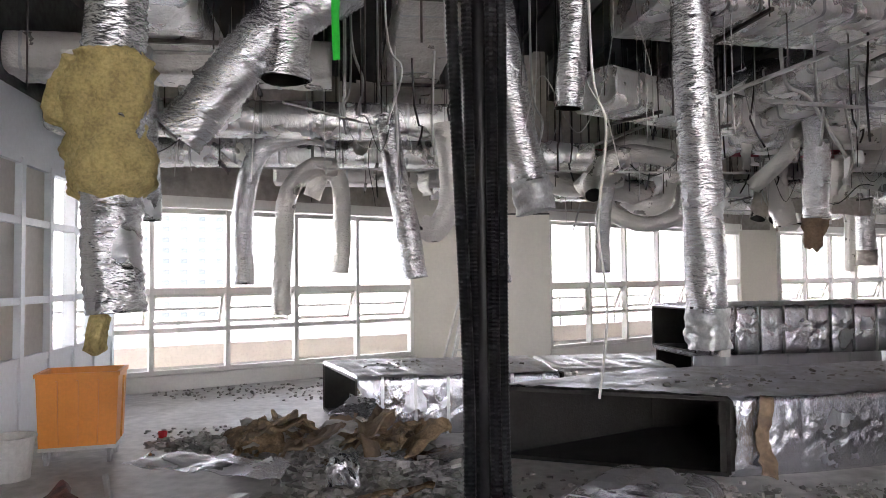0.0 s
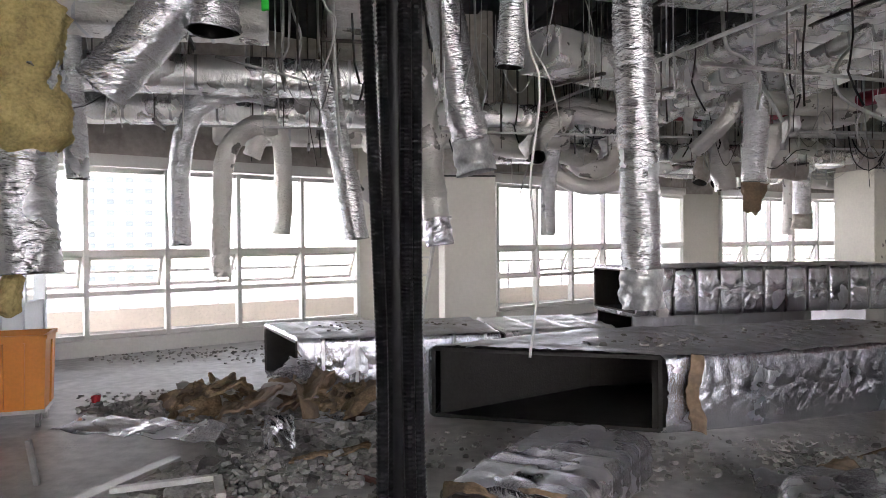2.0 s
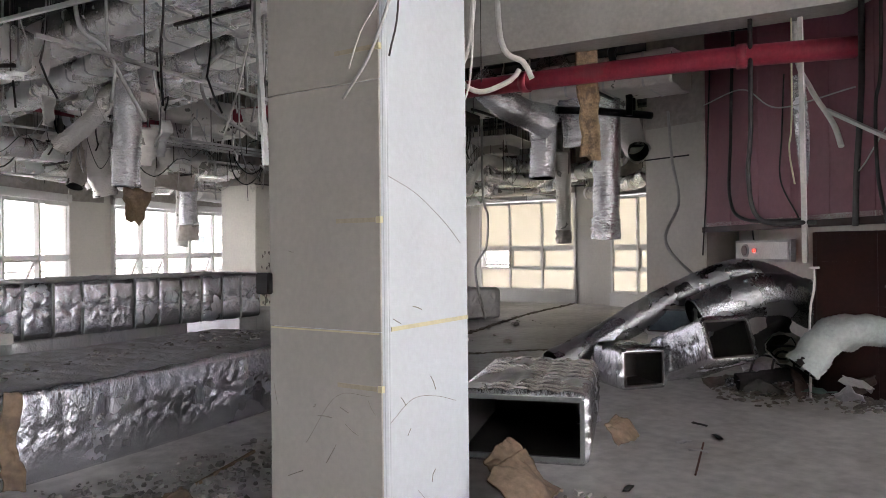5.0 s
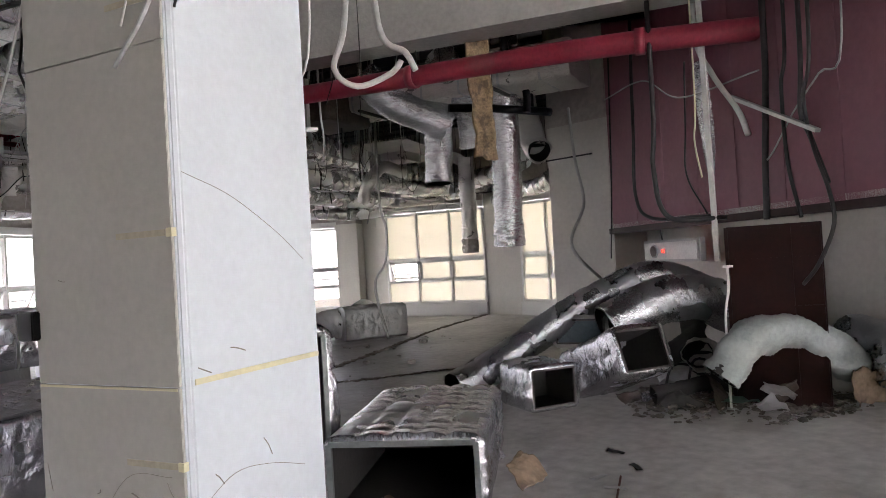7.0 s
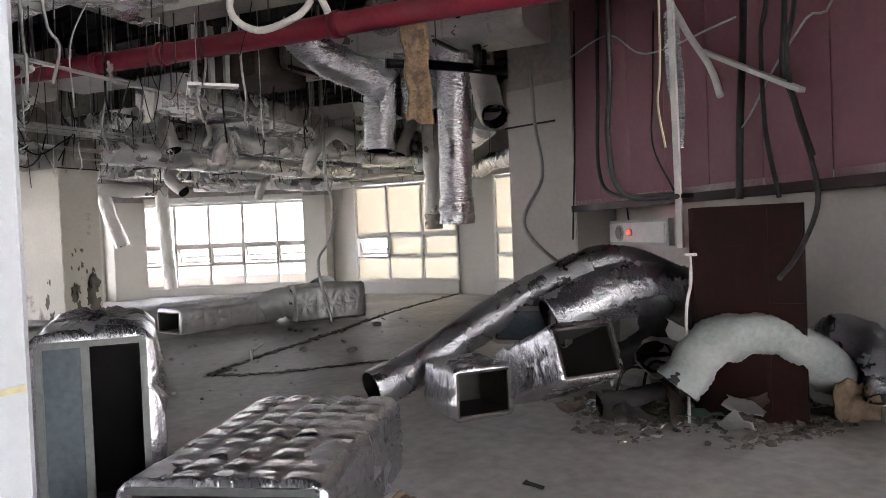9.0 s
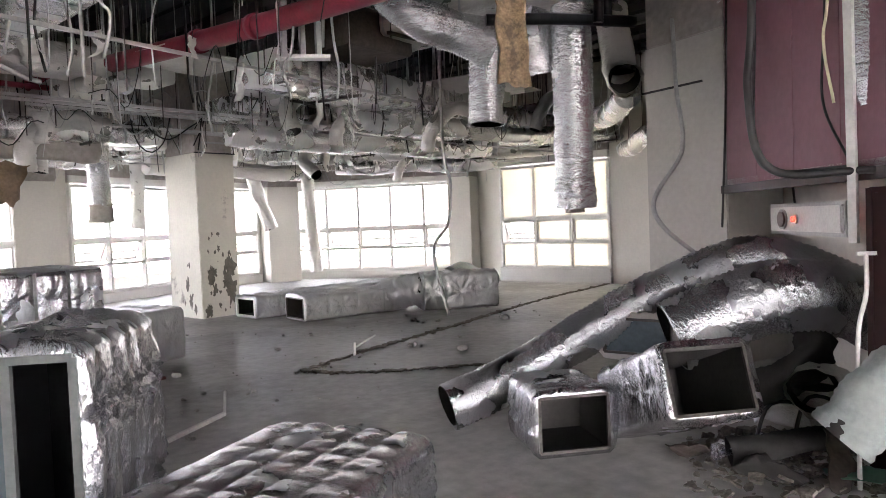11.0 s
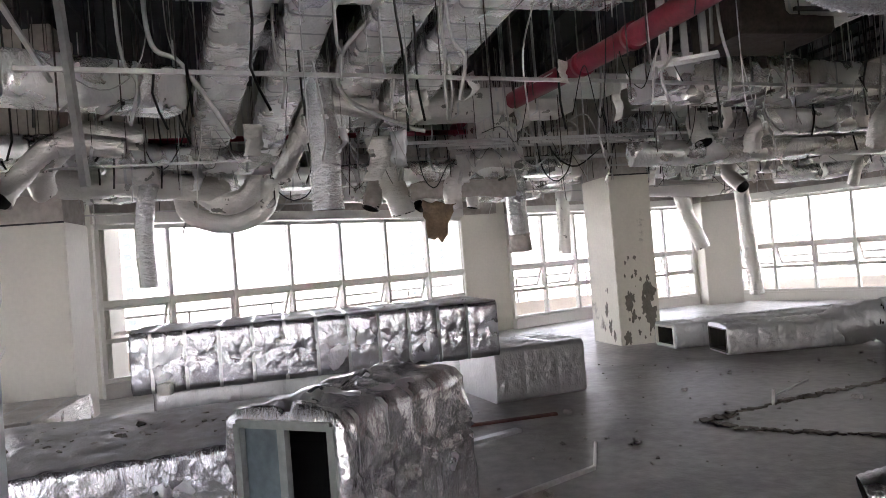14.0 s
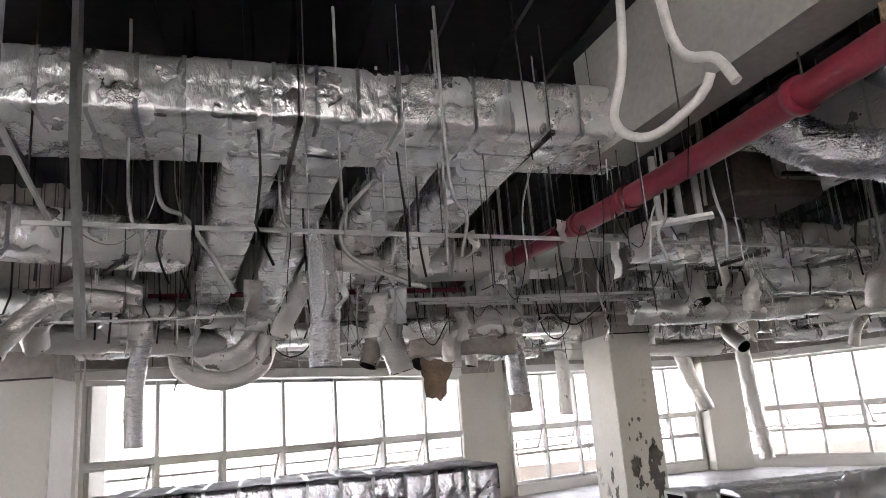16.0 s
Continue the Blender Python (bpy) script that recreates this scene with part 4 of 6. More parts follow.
for k, (pts, r, lab) in enumerate((([(8.9, 4.3, 0.1), (9.3, 4.0, 0.16), (9.6, 3.7, 0.12)], 0.07, "dark bent conduit under the heap"), ([(9.2, 4.45, 0.35), (9.5, 4.2, 0.5), (9.75, 4.3, 0.62)], 0.11, "dark torn duct lining in the heap"))):
    flex(pts, r, lab, LINER, seed=140 + k, name="torn_lining", group="fallen heap", crumple=0.3)
for k in range(7):
    x, y = 9.2 + 0.12 * k, 4.35 - 0.16 * k
    cable([(x, y, 0.05), (x + 0.1, y - 0.05, 0.3 + 0.05 * (k % 3)), (x + 0.3, y - 0.2, 0.25), (x + 0.35, y - 0.35, 0.02)], 0.012, WIREB, "loose_cable", "dark cable tangled in the fallen heap", "cables in the heap")

# ducts on the floor, near the pillar
wrapped_duct("flat_duct", (1.62, 3.56), (2.2, 4.72), 0.0, 0.66, 0.28, "flat quilted foil duct with wool at its end", FOIL_NEW, pitch=0.17, seed=44, puff=0.025, cross=3)
wrapped_duct("flat_duct", (5.72, 4.12), (6.9, 4.96), 0.0, 0.88, 0.46, "low quilted foil duct with open dark mouth", FOIL_NEW, pitch=0.16, seed=45, puff=0.02, cross=5, straps=False, flange=FRAMEG)
# black liner colour paints in the shade of this mouth
up_d = wrapped_duct("upright_duct", (5.53, 4.86), (5.93, 5.75), 0.0, 0.5, 1.03, "tall foil-wrapped duct box with a blue-grey open side", FOIL_NEW, pitch=0.2, seed=46, puff=0.045, rough=0.015, liner=BLACKPL, flange=FRAMEG)
ud = Vector((0.4, 0.89, 0)).normalized()
us = ud.cross(Vector((0, 0, 1)))
u0 = Vector((5.53, 4.86, 0)) + ud * 0.03
# flat panel added in the mouth for the lit left inner wall
part("damper_blade", Mesh().bar(u0 - us * 0.13 + Vector((0, 0, 0.05)), u0 - us * 0.13 + Vector((0, 0, 0.98)), 0.16, 0.01, up=ud), BLUEG, up_d, "blue-grey panel standing in for the lit inner side wall")
part("divider", Mesh().bar(u0 - us * 0.03 + Vector((0, 0, 0.04)), u0 - us * 0.03 + Vector((0, 0, 0.99)), 0.035, 0.03, up=ud), FRAMEG, up_d, "pale grey metal strip")
wrapped_duct("small_duct", (3.1, 3.3), (3.35, 3.95), 0.0, 0.6, 0.22, "crushed foil duct piece with blue-grey frame beside the column", FOIL_NEW, pitch=0.2, seed=47, puff=0.03, flange=FRAMEG, liner=BLUEG)

# the far low ducts
wrapped_duct("far_duct", (9.47, 12.38), (11.2, 12.5), 0.0, 0.66, 0.37, "low foil-wrapped duct with a dark open end", FOIL_DIM, pitch=0.5, seed=48, puff=0.03, rough=0.015)
wrapped_duct("far_duct", (8.98, 13.28), (12.2, 14.0), 0.0, 0.62, 0.35, "low foil-wrapped duct with a dark open end", FOIL_DIM, pitch=0.5, seed=49, puff=0.03, flange=FRAMEP, rough=0.015)
flex([(10.9, 12.45, 0.2), (11.15, 12.35, 0.24), (11.4, 12.15, 0.34), (11.65, 11.98, 0.33)], 0.27, "crushed foil elbow between two fallen ducts", FOIL_DIM, seed=34, name="crushed_elbow", group="", crumple=0.3)
wrapped_duct("far_duct", (11.5, 12.0), (12.7, 11.6), 0.0, 0.6, 0.58, "dusty crushed duct section with torn wrap", FOIL_DIM, pitch=0.5, seed=50, puff=0.03, rough=0.03, open0=False, open1=True, straps=False)
flex([(12.9, 13.2, 0.45), (13.4, 13.5, 0.5), (14.1, 14.0, 0.3), (14.9, 14.5, 0.12)], 0.13, "pale tube lying on the floor beyond ducts", WHITEFL, seed=33, name="fallen_tube", group="")


# ---- ceiling void ----
def P(a, b, z=0.0):
    return U * a + V * b + Vector((0, 0, z))


HANGERS = []


def ceiling_duct(a, b, z0, w, h, label, material=None, pitch=0.45, seed=1, hang=1.7, drop=True, open1=False, open0=False, step=0.06, z1=None):
    wrapped_duct("ceiling_duct", (a[0], a[1]), (b[0], b[1]), z0, w, h, label, material, pitch=pitch, puff=0.02, seed=seed, step=step, z1=z1, open0=open0, open1=open1, group="ceiling ducts", cross=1)
    if drop:
        a, b = Vector((a[0], a[1], 0)), Vector((b[0], b[1], 0))
        L = (b - a).length
        d = (b - a).normalized()
        side = d.cross(Vector((0, 0, 1)))
        n = max(2, int(L / hang))
        for i in range(n):
            c = a + d * (L * (i + 0.5) / n)
            HANGERS.append((c, side, w, z0))


ceiling_duct((2.3, 6.47), (7.75, 8.38), 3.68, 0.9, 0.44, "large foil-wrapped main duct under the deck", FOIL_BOUNCE, 0.3, 60, step=0.03)
for k, (a, b, z, w, h) in enumerate((((4.72, 7.5), (2.95, 11.2), 3.2, 0.42, 0.3), ((5.25, 7.62), (3.63, 11.27), 3.1, 0.36, 0.3), ((6.05, 7.6), (4.6, 10.9), 3.3, 0.45, 0.34), ((6.74, 7.7), (4.92, 12.0), 3.3, 0.5, 0.36))):
    ceiling_duct(a, b, 3.66, w, h, "shiny foil-wrapped branch duct running to the windows", FOIL_BOUNCE, 0.3, 61 + k, drop=False, z1=z - 0.1)
ceiling_duct((2.0, 7.1), (3.66, 8.63), 3.08, 0.5, 0.36, "pale foil-wrapped duct crossing towards the main duct", FOIL_BOUNCE, 0.5, 67)
ceiling_duct((8.1, 9.4), (12.2, 11.4), 3.0, 0.7, 0.34, "wide foil-wrapped duct over the open floor", FOIL_BOUNCE, 0.4, 69)
for k, (a, b, z, r) in enumerate((((1.3, 9.6), (3.4, 11.9), 2.78, 0.16), ((1.6, 9.3), (3.9, 11.8), 3.05, 0.15), ((4.0, 12.6), (7.4, 15.6), 2.74, 0.17), ((4.6, 12.3), (7.9, 15.0), 3.02, 0.15), ((8.3, 11.5), (13.2, 12.3), 2.72, 0.16), ((8.6, 12.2), (13.4, 13.1), 2.98, 0.17), ((8.0, 15.6), (11.6, 17.2), 2.66, 0.17), ((9.6, 10.7), (14.0, 11.2), 2.86, 0.15), ((12.0, 16.2), (15.0, 14.4), 2.7, 0.16), ((12.2, 15.0), (15.6, 13.0), 2.9, 0.16), ((13.6, 8.4), (16.4, 12.0), 2.75, 0.16), ((12.4, 8.2), (15.4, 12.6), 2.95, 0.17))):
    a, b = Vector((*a, z)), Vector((*b, z))
    mid = (a + b) / 2
    side = (b - a).cross(Vector((0, 0, 1))).normalized()
    tube = thing("round_duct", "long round foil-wrapped duct sagging in the ceiling void", "duct", "round ceiling ducts")
    line_ = smooth_path([a, (a + mid) / 2 + side * 0.06 - Vector((0, 0, 0.04)), mid - side * 0.05, (b + mid) / 2 - Vector((0, 0, 0.05)), b], 0.05)
    part("foil_wrap", Mesh().tube(line_, r, 18, True, lambda i, j, t, k=k: 1 + 0.10 * wob((math.cos(t), math.sin(t), i * 0.12), 1.6, k) + (0.03 if i % 5 == 0 else 0)), FOIL_BOUNCE if k % 3 else FOIL_OLD, tube, smooth=True)
    for q in (0.12, 0.5, 0.88):
        p = line_[int(q * (len(line_) - 1))]
        part("strap", Mesh().bar(Vector((p.x, p.y, p.z)), Vector((p.x, p.y, DECK_Z)), 0.012, 0.006), STEEL, tube)
for k, (a, b, z) in enumerate((((8.6, 11.0), (10.4, 11.9), 3.28), ((7.0, 10.4), (8.2, 10.9), 3.45), ((10.8, 9.9), (12.4, 10.6), 3.35))):
    a, b = Vector((*a, z)), Vector((*b, z))
    bd_ = thing("ceiling_board", "old white ceiling board left in the void", "board", "ceiling boards")
    part("board", Mesh().bar(a, b, 1.1, 0.015), WHITEPL, bd_)
    for q in (0.2, 0.8):
        p = a + (b - a) * q
        part("rod", Mesh().bar(p, Vector((p.x, p.y, DECK_Z)), 0.01, 0.01), STEEL, bd_)
for k, (b, a0, a1, z0, w, h) in enumerate((
        (6.1, -1.2, 1.4, 3.2, 0.5, 0.3), (7.4, -1.4, 3.2, 3.0, 0.5, 0.3), (8.5, -0.8, 4.6, 2.85, 0.5, 0.28), (9.5, 0.6, 5.4, 2.75, 0.45, 0.26),
        (10.3, 2.8, 6.6, 2.65, 0.45, 0.28), (10.5, 6.8, 11.0, 2.72, 0.45, 0.26), (11.5, 5.6, 11.6, 2.78, 0.5, 0.3), (12.6, 7.0, 14.0, 2.8, 0.5, 0.28),
        (13.6, 8.6, 15.0, 2.82, 0.45, 0.26), (14.5, 11.0, 17.0, 2.85, 0.45, 0.26), (12.3, 14.3, 18.8, 2.78, 0.5, 0.3), (11.0, 12.7, 18.6, 2.85, 0.5, 0.28),
        (9.7, 12.4, 19.0, 2.8, 0.5, 0.28), (8.5, 12.9, 19.2, 2.9, 0.5, 0.3), (7.3, 14.4, 19.6, 2.95, 0.5, 0.28), (9.0, 7.2, 10.4, 3.3, 0.6, 0.3))):
    ceiling_duct(P(a0, b), P(a1, b), z0, w, h, "dusty foil-wrapped supply duct in the ceiling void", FOIL_BOUNCE if k % 3 else FOIL_OLD, 0.5, 70 + k)
for k, (a, b0, b1, z0, w, h) in enumerate(((0.2, 4.2, 9.2, 3.35, 0.5, 0.3), (2.2, 3.6, 8.2, 3.5, 0.55, 0.32), (4.2, 2.6, 5.0, 3.6, 0.5, 0.3), (9.6, 8.8, 13.6, 3.15, 0.5, 0.28), (12.2, 7.2, 13.8, 3.2, 0.5, 0.3), (14.4, 6.6, 13.6, 3.2, 0.5, 0.28), (16.8, 7.2, 13.5, 3.2, 0.5, 0.28), (11.3, 2.6, 6.2, 3.35, 0.8, 0.4))):
    ceiling_duct(P(a, b0), P(a, b1), z0, w, h, "foil-wrapped cross duct in the ceiling void", FOIL_OLD if k % 2 else FOIL_BOUNCE, 0.5, 90 + k)

hp = Mesh().tube([Vector((0, 0, 0)), Vector((0, 0, 1))], 0.006, 6).data("rod")
hp.materials.append(STEEL)
for c, side, w, z0 in HANGERS:
    hg = thing("duct_hanger", "steel trapeze hanger holding a ceiling duct", "hanger", "duct hangers")
    for s in (-1, 1):
        o = new("rod", hp)
        o.parent = hg
        p = c + side * (s * (w / 2 + 0.05))
        o.location = (p.x, p.y, z0 - 0.08)
        o.scale = (1, 1, DECK_Z - z0 + 0.08)
    part("bar", Mesh().bar(c - side * (w / 2 + 0.09) + Vector((0, 0, z0 - 0.03)), c + side * (w / 2 + 0.09) + Vector((0, 0, z0 - 0.03)), 0.035, 0.03), STEEL, hg)

# loose threaded rods
r2 = random.Random(11)
for i in range(170):
    a, b = r2.uniform(-1.2, 19), r2.uniform(4.0, 14)
    if b > 9.0 + a * 0.55 or (a > 11.5 and b < 5.5) or (b < 5 and 3 < a < 8):
        continue
    zl = r2.uniform(2.55, 3.3)
    p = P(a, b)
    o = new("hanger_rod", hp)
    o.location = (p.x, p.y, zl)
    o.scale = (1.4 if r2.random() < 0.3 else 1, 1, DECK_Z - zl)
    tagged(o, "bare steel threaded rod hanging from the deck", "hanger rod", "loose rods")

# loose cables and conduits
for i in range(120):
    a, b = r2.uniform(-1.0, 19), r2.uniform(4.2, 14)
    if b > 8.6 + a * 0.55 or (a > 11.5 and b < 5.5) or (b < 5 and 3 < a < 8):
        continue
    p = P(a, b)
    top = r2.uniform(3.2, 4.5)
    low = top - r2.uniform(0.5, 1.6)
    low = max(low, 2.25)
    an = r2.uniform(0, 6.28)
    e = Vector((math.cos(an), math.sin(an), 0)) * r2.uniform(0.05, 0.45)
    pts = [Vector((p.x, p.y, DECK_Z)), Vector((p.x, p.y, top)) + e * 0.1, Vector((p.x, p.y, (top + low) / 2)) + e * r2.uniform(0.3, 1.2), Vector((p.x, p.y, low)) + e]
    dark = r2.random() < 0.45
    thick = r2.random() < 0.2
    cable(pts, 0.016 if thick else r2.uniform(0.004, 0.008), GREYPL if thick else (WIREB if dark else WIREW), label="grey conduit hanging loose from the void" if thick else ("dark loose cable hanging from the void" if dark else "pale loose cable hanging from the void"), step=0.08)
for i in range(46):
    a, b = r2.uniform(-1.0, 18), r2.uniform(5, 13.5)
    if b > 8.2 + a * 0.55 or (a > 11 and b < 5.8):
        continue
    p = P(a, b, r2.uniform(2.6, 3.2))
    an = r2.uniform(0, 6.28)
    e = Vector((math.cos(an), math.sin(an), 0)) * r2.uniform(0.5, 1.3)
    cable([Vector((p.x, p.y, DECK_Z)), p + e * 0.05 + Vector((0, 0, 0.3)), p + e * 0.4 - Vector((0, 0, r2.uniform(0.05, 0.3))), p + e * 0.8 + Vector((0, 0, r2.uniform(-0.2, 0.2))), p + e + Vector((0, 0, r2.uniform(-0.3, 0.5)))], r2.uniform(0.004, 0.012), WIREB if r2.random() < 0.4 else GREYPL, label="drooping cable draped through the ceiling void", step=0.08)
for i in range(26):
    a, b = r2.uniform(0, 18), r2.uniform(6, 13)
    if b > 8.0 + a * 0.5 or (a > 11 and b < 6.2):
        continue
    z = r2.uniform(2.75, 3.3)
    p = P(a, b, z)
    flex([p + U * 0.6 + Vector((0, 0, 0.1)), p + Vector((0, 0, 0.15)), p - U * r2.uniform(0.2, 0.5) - Vector((0, 0, 0.15)), p - U * 0.45 + V * r2.uniform(-0.4, 0.4) - Vector((0, 0, r2.uniform(0.3, 0.55)))], r2.uniform(0.09, 0.13), "dusty flexible duct stub sagging in the void", FOIL_OLD, seed=i, pitch=0.06)


for i in range(330):
    a, b = r2.uniform(1.0, 18.5), r2.uniform(5.2, 13.5)
    if b > 8.4 + a * 0.5 or (a > 11 and b < 6.4):
        continue
    p = P(a, b)
    top, low = r2.uniform(3.0, 3.7), r2.uniform(2.5, 2.95)
    an = r2.uniform(0, 6.28)
    e = Vector((math.cos(an), math.sin(an), 0))
    style = i % 4
    if style == 0:
        pts = [Vector((p.x, p.y, DECK_Z)), Vector((p.x, p.y, low + 0.1)), Vector((p.x, p.y, low)) + e * 0.03, Vector((p.x, p.y, low + 0.02)) + e * 0.07, Vector((p.x, p.y, low + 0.08)) + e * 0.08]
        cable(pts, 0.005, STRUT, "hanger_hook", "bright thin wire hanger ending in a hook", "hanger hooks", 5, 0.12, "hanger")
    elif style == 1:
        pts = [Vector((p.x, p.y, DECK_Z)), Vector((p.x, p.y, top)) + e * 0.05, Vector((p.x, p.y, (top + low) / 2)) + e * r2.uniform(-0.1, 0.2), Vector((p.x, p.y, low)) + e * r2.uniform(0, 0.15)]
        cable(pts, 0.011, WIREB, "hanger_strap", "black strap hanging from the deck", "hanger straps", 5, 0.12, "hanger")
    elif style == 2:
        q = p + e * r2.uniform(0.3, 0.8)
        pts = [Vector((p.x, p.y, DECK_Z)), Vector((p.x, p.y, top)), (p + q) / 2 + Vector((0, 0, low)), Vector((q.x, q.y, low + r2.uniform(0.1, 0.5))), Vector((q.x, q.y, low + r2.uniform(-0.2, 0.3))) + e * 0.2]
        cable(pts, 0.0045, WIREB if i % 8 == 2 else GREYPL, label="thin loop of loose cable in the void", step=0.05)
    else:
        pts = [Vector((p.x, p.y, DECK_Z)), Vector((p.x, p.y, top)) + e * 0.02, Vector((p.x, p.y, low + 0.3)) + e * 0.12, Vector((p.x, p.y, low)) + e * 0.06]
        cable(pts, 0.013, GREYPL, "flexible_conduit", "thin grey flexible conduit dangling from the void", "dangling conduits", 6, 0.07, "conduit")


def strut(a, b, label, w=0.03, h=0.03, material=None, hangers=True):
    s = thing("strut_rail", label, "strut", "strut rails")
    part("rail", Mesh().bar(a, b, w, h), material or STRUT, s)
    if hangers:
        a, b = Vector(a), Vector(b)
        n = max(2, int((b - a).length / 1.8))
        for i in range(n):
            p = a + (b - a) * ((i + 0.5) / n)
            part("rod", Mesh().bar(p, Vector((p.x, p.y, DECK_Z)), 0.01, 0.01), STEEL, s)
    return s


strut((1.65, 11.0, 3.2), (3.95, 5.6, 3.2), "long bare steel strut crossing the void")
strut((3.4, 6.72, 3.0), (10.6, 9.97, 3.0), "long bare steel strut crossing the void")
strut(P(0.5, 7.9, 2.72), P(6.5, 7.9, 2.72), "old ceiling carrier rail", 0.022, 0.022, GREYPL)
strut(P(4, 10.9, 2.55), P(11, 10.9, 2.55), "old ceiling carrier rail", 0.022, 0.022, GREYPL)
strut(P(11, 9.2, 2.65), P(19, 9.2, 2.65), "old ceiling carrier rail", 0.022, 0.022, GREYPL)
strut(P(12.5, 7.8, 2.7), P(19, 7.8, 2.7), "old ceiling carrier rail", 0.022, 0.022, GREYPL)
strut(P(1, 5.8, 2.95), P(4.5, 9.5, 2.95), "old ceiling carrier rail", 0.018, 0.018, GREYPL)
strut(P(10, 12, 2.6), P(17, 12, 2.6), "old ceiling carrier rail", 0.018, 0.018, GREYPL)
for k in range(9):
    b = 8.6 + k * 0.55
    strut(P(8.0 + k * 0.5, b, 2.95 + 0.05 * (k % 3)), P(14.5 + k * 0.35, b + 0.05, 2.95 + 0.05 * (k % 3)), "thin pale ceiling grid rail", 0.02, 0.035, STRUT)
strut((4.45, 5.4, DECK_Z), (4.5, 5.38, 2.9), "dropped steel channel hanging from the deck", 0.045, 0.035, hangers=False)
strut((4.5, 5.38, 2.9), (4.56, 5.4, 2.0), "bent lower length of dropped channel", 0.04, 0.03, hangers=False)

# sprinkler main and beam
pipe = thing("sprinkler_pipe", "large dull red steel sprinkler main under the deck", "pipe")
pp = [Vector(v) for v in ((6.1, 12.75, 3.46), (7.85, 8.55, 3.4), (8.9, 4.95, 3.3), (9.85, 3.0, 3.25))]
part("tube", Mesh().tube(smooth_path(pp, 0.25), 0.105, 20), REDP, pipe, smooth=True)
for t in (0.08, 0.33, 0.42, 0.62, 0.85):
    L = smooth_path(pp, 0.05)
    i = int(t * (len(L) - 2))
    part("coupling", Mesh().tube([L[i], L[i] + (L[i + 1] - L[i]).normalized() * 0.09], 0.125, 20), REDP, pipe, smooth=True)
    part("hanger", Mesh().bar(L[i + 2], Vector((L[i + 2].x, L[i + 2].y, DECK_Z)), 0.012, 0.012), STEEL, pipe)
b2 = thing("branch_pipe", "thin dull red sprinkler branch pipe", "pipe")
part("tube", Mesh().tube([P(2.0, 9.9, 3.35), P(9.5, 9.9, 3.3)], 0.035, 12), REDP, b2, smooth=True)
part("hanger", Mesh().bar(P(5, 9.9, 3.3), P(5, 9.9, DECK_Z), 0.01, 0.01), STEEL, b2)
bd = Vector((0.37, -0.93, 0)).normalized()
bn = Vector((-0.93, -0.37, 0)).normalized()
b0 = Vector((7.8, 8.45, 0)) + bn * 0.05
beam = Mesh().prism([b0, b0 + bd * 7.5, b0 + bd * 7.5 + bn * 0.4, b0 + bn * 0.4], 3.62, DECK_Z)
tagged(part("beam_main", beam, BEAMP), "pale fireproofed beam under the deck", "beam", kind="structure")
tagged(part("beam_far", Mesh().prism([P(4, 12.2), P(17, 12.2), P(17, 12.6), P(4, 12.6)], 3.75, DECK_Z), BEAMP), "pale fireproofed beam under the deck", "beam", kind="structure")
br = thing("pipe_bracket", "welded steel bracket frame holding the pipe", "bracket")
for dx in (-0.16, 0.0, 0.14):
    part("upright", Mesh().bar(Vector((8.12 + dx, 8.3 - dx * 0.4, 3.05)), Vector((8.12 + dx, 8.3 - dx * 0.4, 3.66)), 0.05, 0.05), STRUT, br)
part("plate", Mesh().bar((7.9, 8.4, 3.05), (8.36, 8.2, 3.05), 0.14, 0.03), STRUT, br)
# dark box behind the bracket; its colour also fills in for a shaded void
void_b = wrapped_duct("plenum_box", (8.45, 8.5), (9.3, 8.75), 3.2, 0.7, 0.4, "dull brown bracket box, also standing in for the dark void", BROWNM, pitch=0.8, puff=0.0, rough=0.004, straps=False, open0=False, seed=101)
part("rod", Mesh().bar((8.8, 8.6, 3.5), (8.8, 8.6, DECK_Z), 0.012, 0.012), STEEL, void_b)
# pipes by the core
for pts, r, m, lab in ((((7.37, 6.24, DECK_Z), (7.3, 6.3, 3.6), (7.22, 6.38, 3.2), (7.37, 6.24, 3.03), (7.6, 6.02, 3.14), (7.66, 5.95, 3.25)), 0.028, WHITEPL, "white plastic conduit hanging in a loop"),
                       (((7.5, 6.12, DECK_Z), (7.53, 6.08, 3.55), (7.69, 5.92, 3.32), (7.75, 5.86, 3.15)), 0.03, WHITEPL, "white plastic conduit bent downwards"),
                       (((10.9, 4.7, 4.05), (9.7, 5.6, 3.9), (9.3, 5.95, 3.8), (9.45, 6.1, 3.62), (9.85, 6.22, 3.44), (9.97, 6.25, 3.3), (9.97, 6.26, 3.08)), 0.045, BLACKPL, "black insulated pipe bent under the deck"),
                       (((11.0, 4.9, 4.15), (9.8, 5.8, 3.98), (9.5, 6.1, 3.86), (9.7, 6.24, 3.66), (10.08, 6.33, 3.5), (10.18, 6.36, 3.36), (10.18, 6.36, 3.1)), 0.045, BLACKPL, "black insulated pipe bent under the deck"),
                       (((9.15, 6.75, 3.13), (9.6, 6.5, 3.13), (10.3, 6.15, 3.1)), 0.05, BLACKPL, "black insulated pipe running level under the deck"),
                       (((9.11, 4.24, DECK_Z), (9.11, 4.24, 2.67), (9.07, 4.25, 2.08), (9.13, 4.16, 1.66), (9.5, 3.8, 1.63)), 0.022, WIREB, "thick dark cable looped along the bulkhead"),
                       (((9.39, 3.97, DECK_Z), (9.39, 3.97, 2.76), (9.35, 3.98, 2.34), (9.37, 3.94, 2.0)), 0.008, PAPER, "thin yellow cable hanging by the bulkhead")):
    cable(pts, r, m, label=lab, n=10)
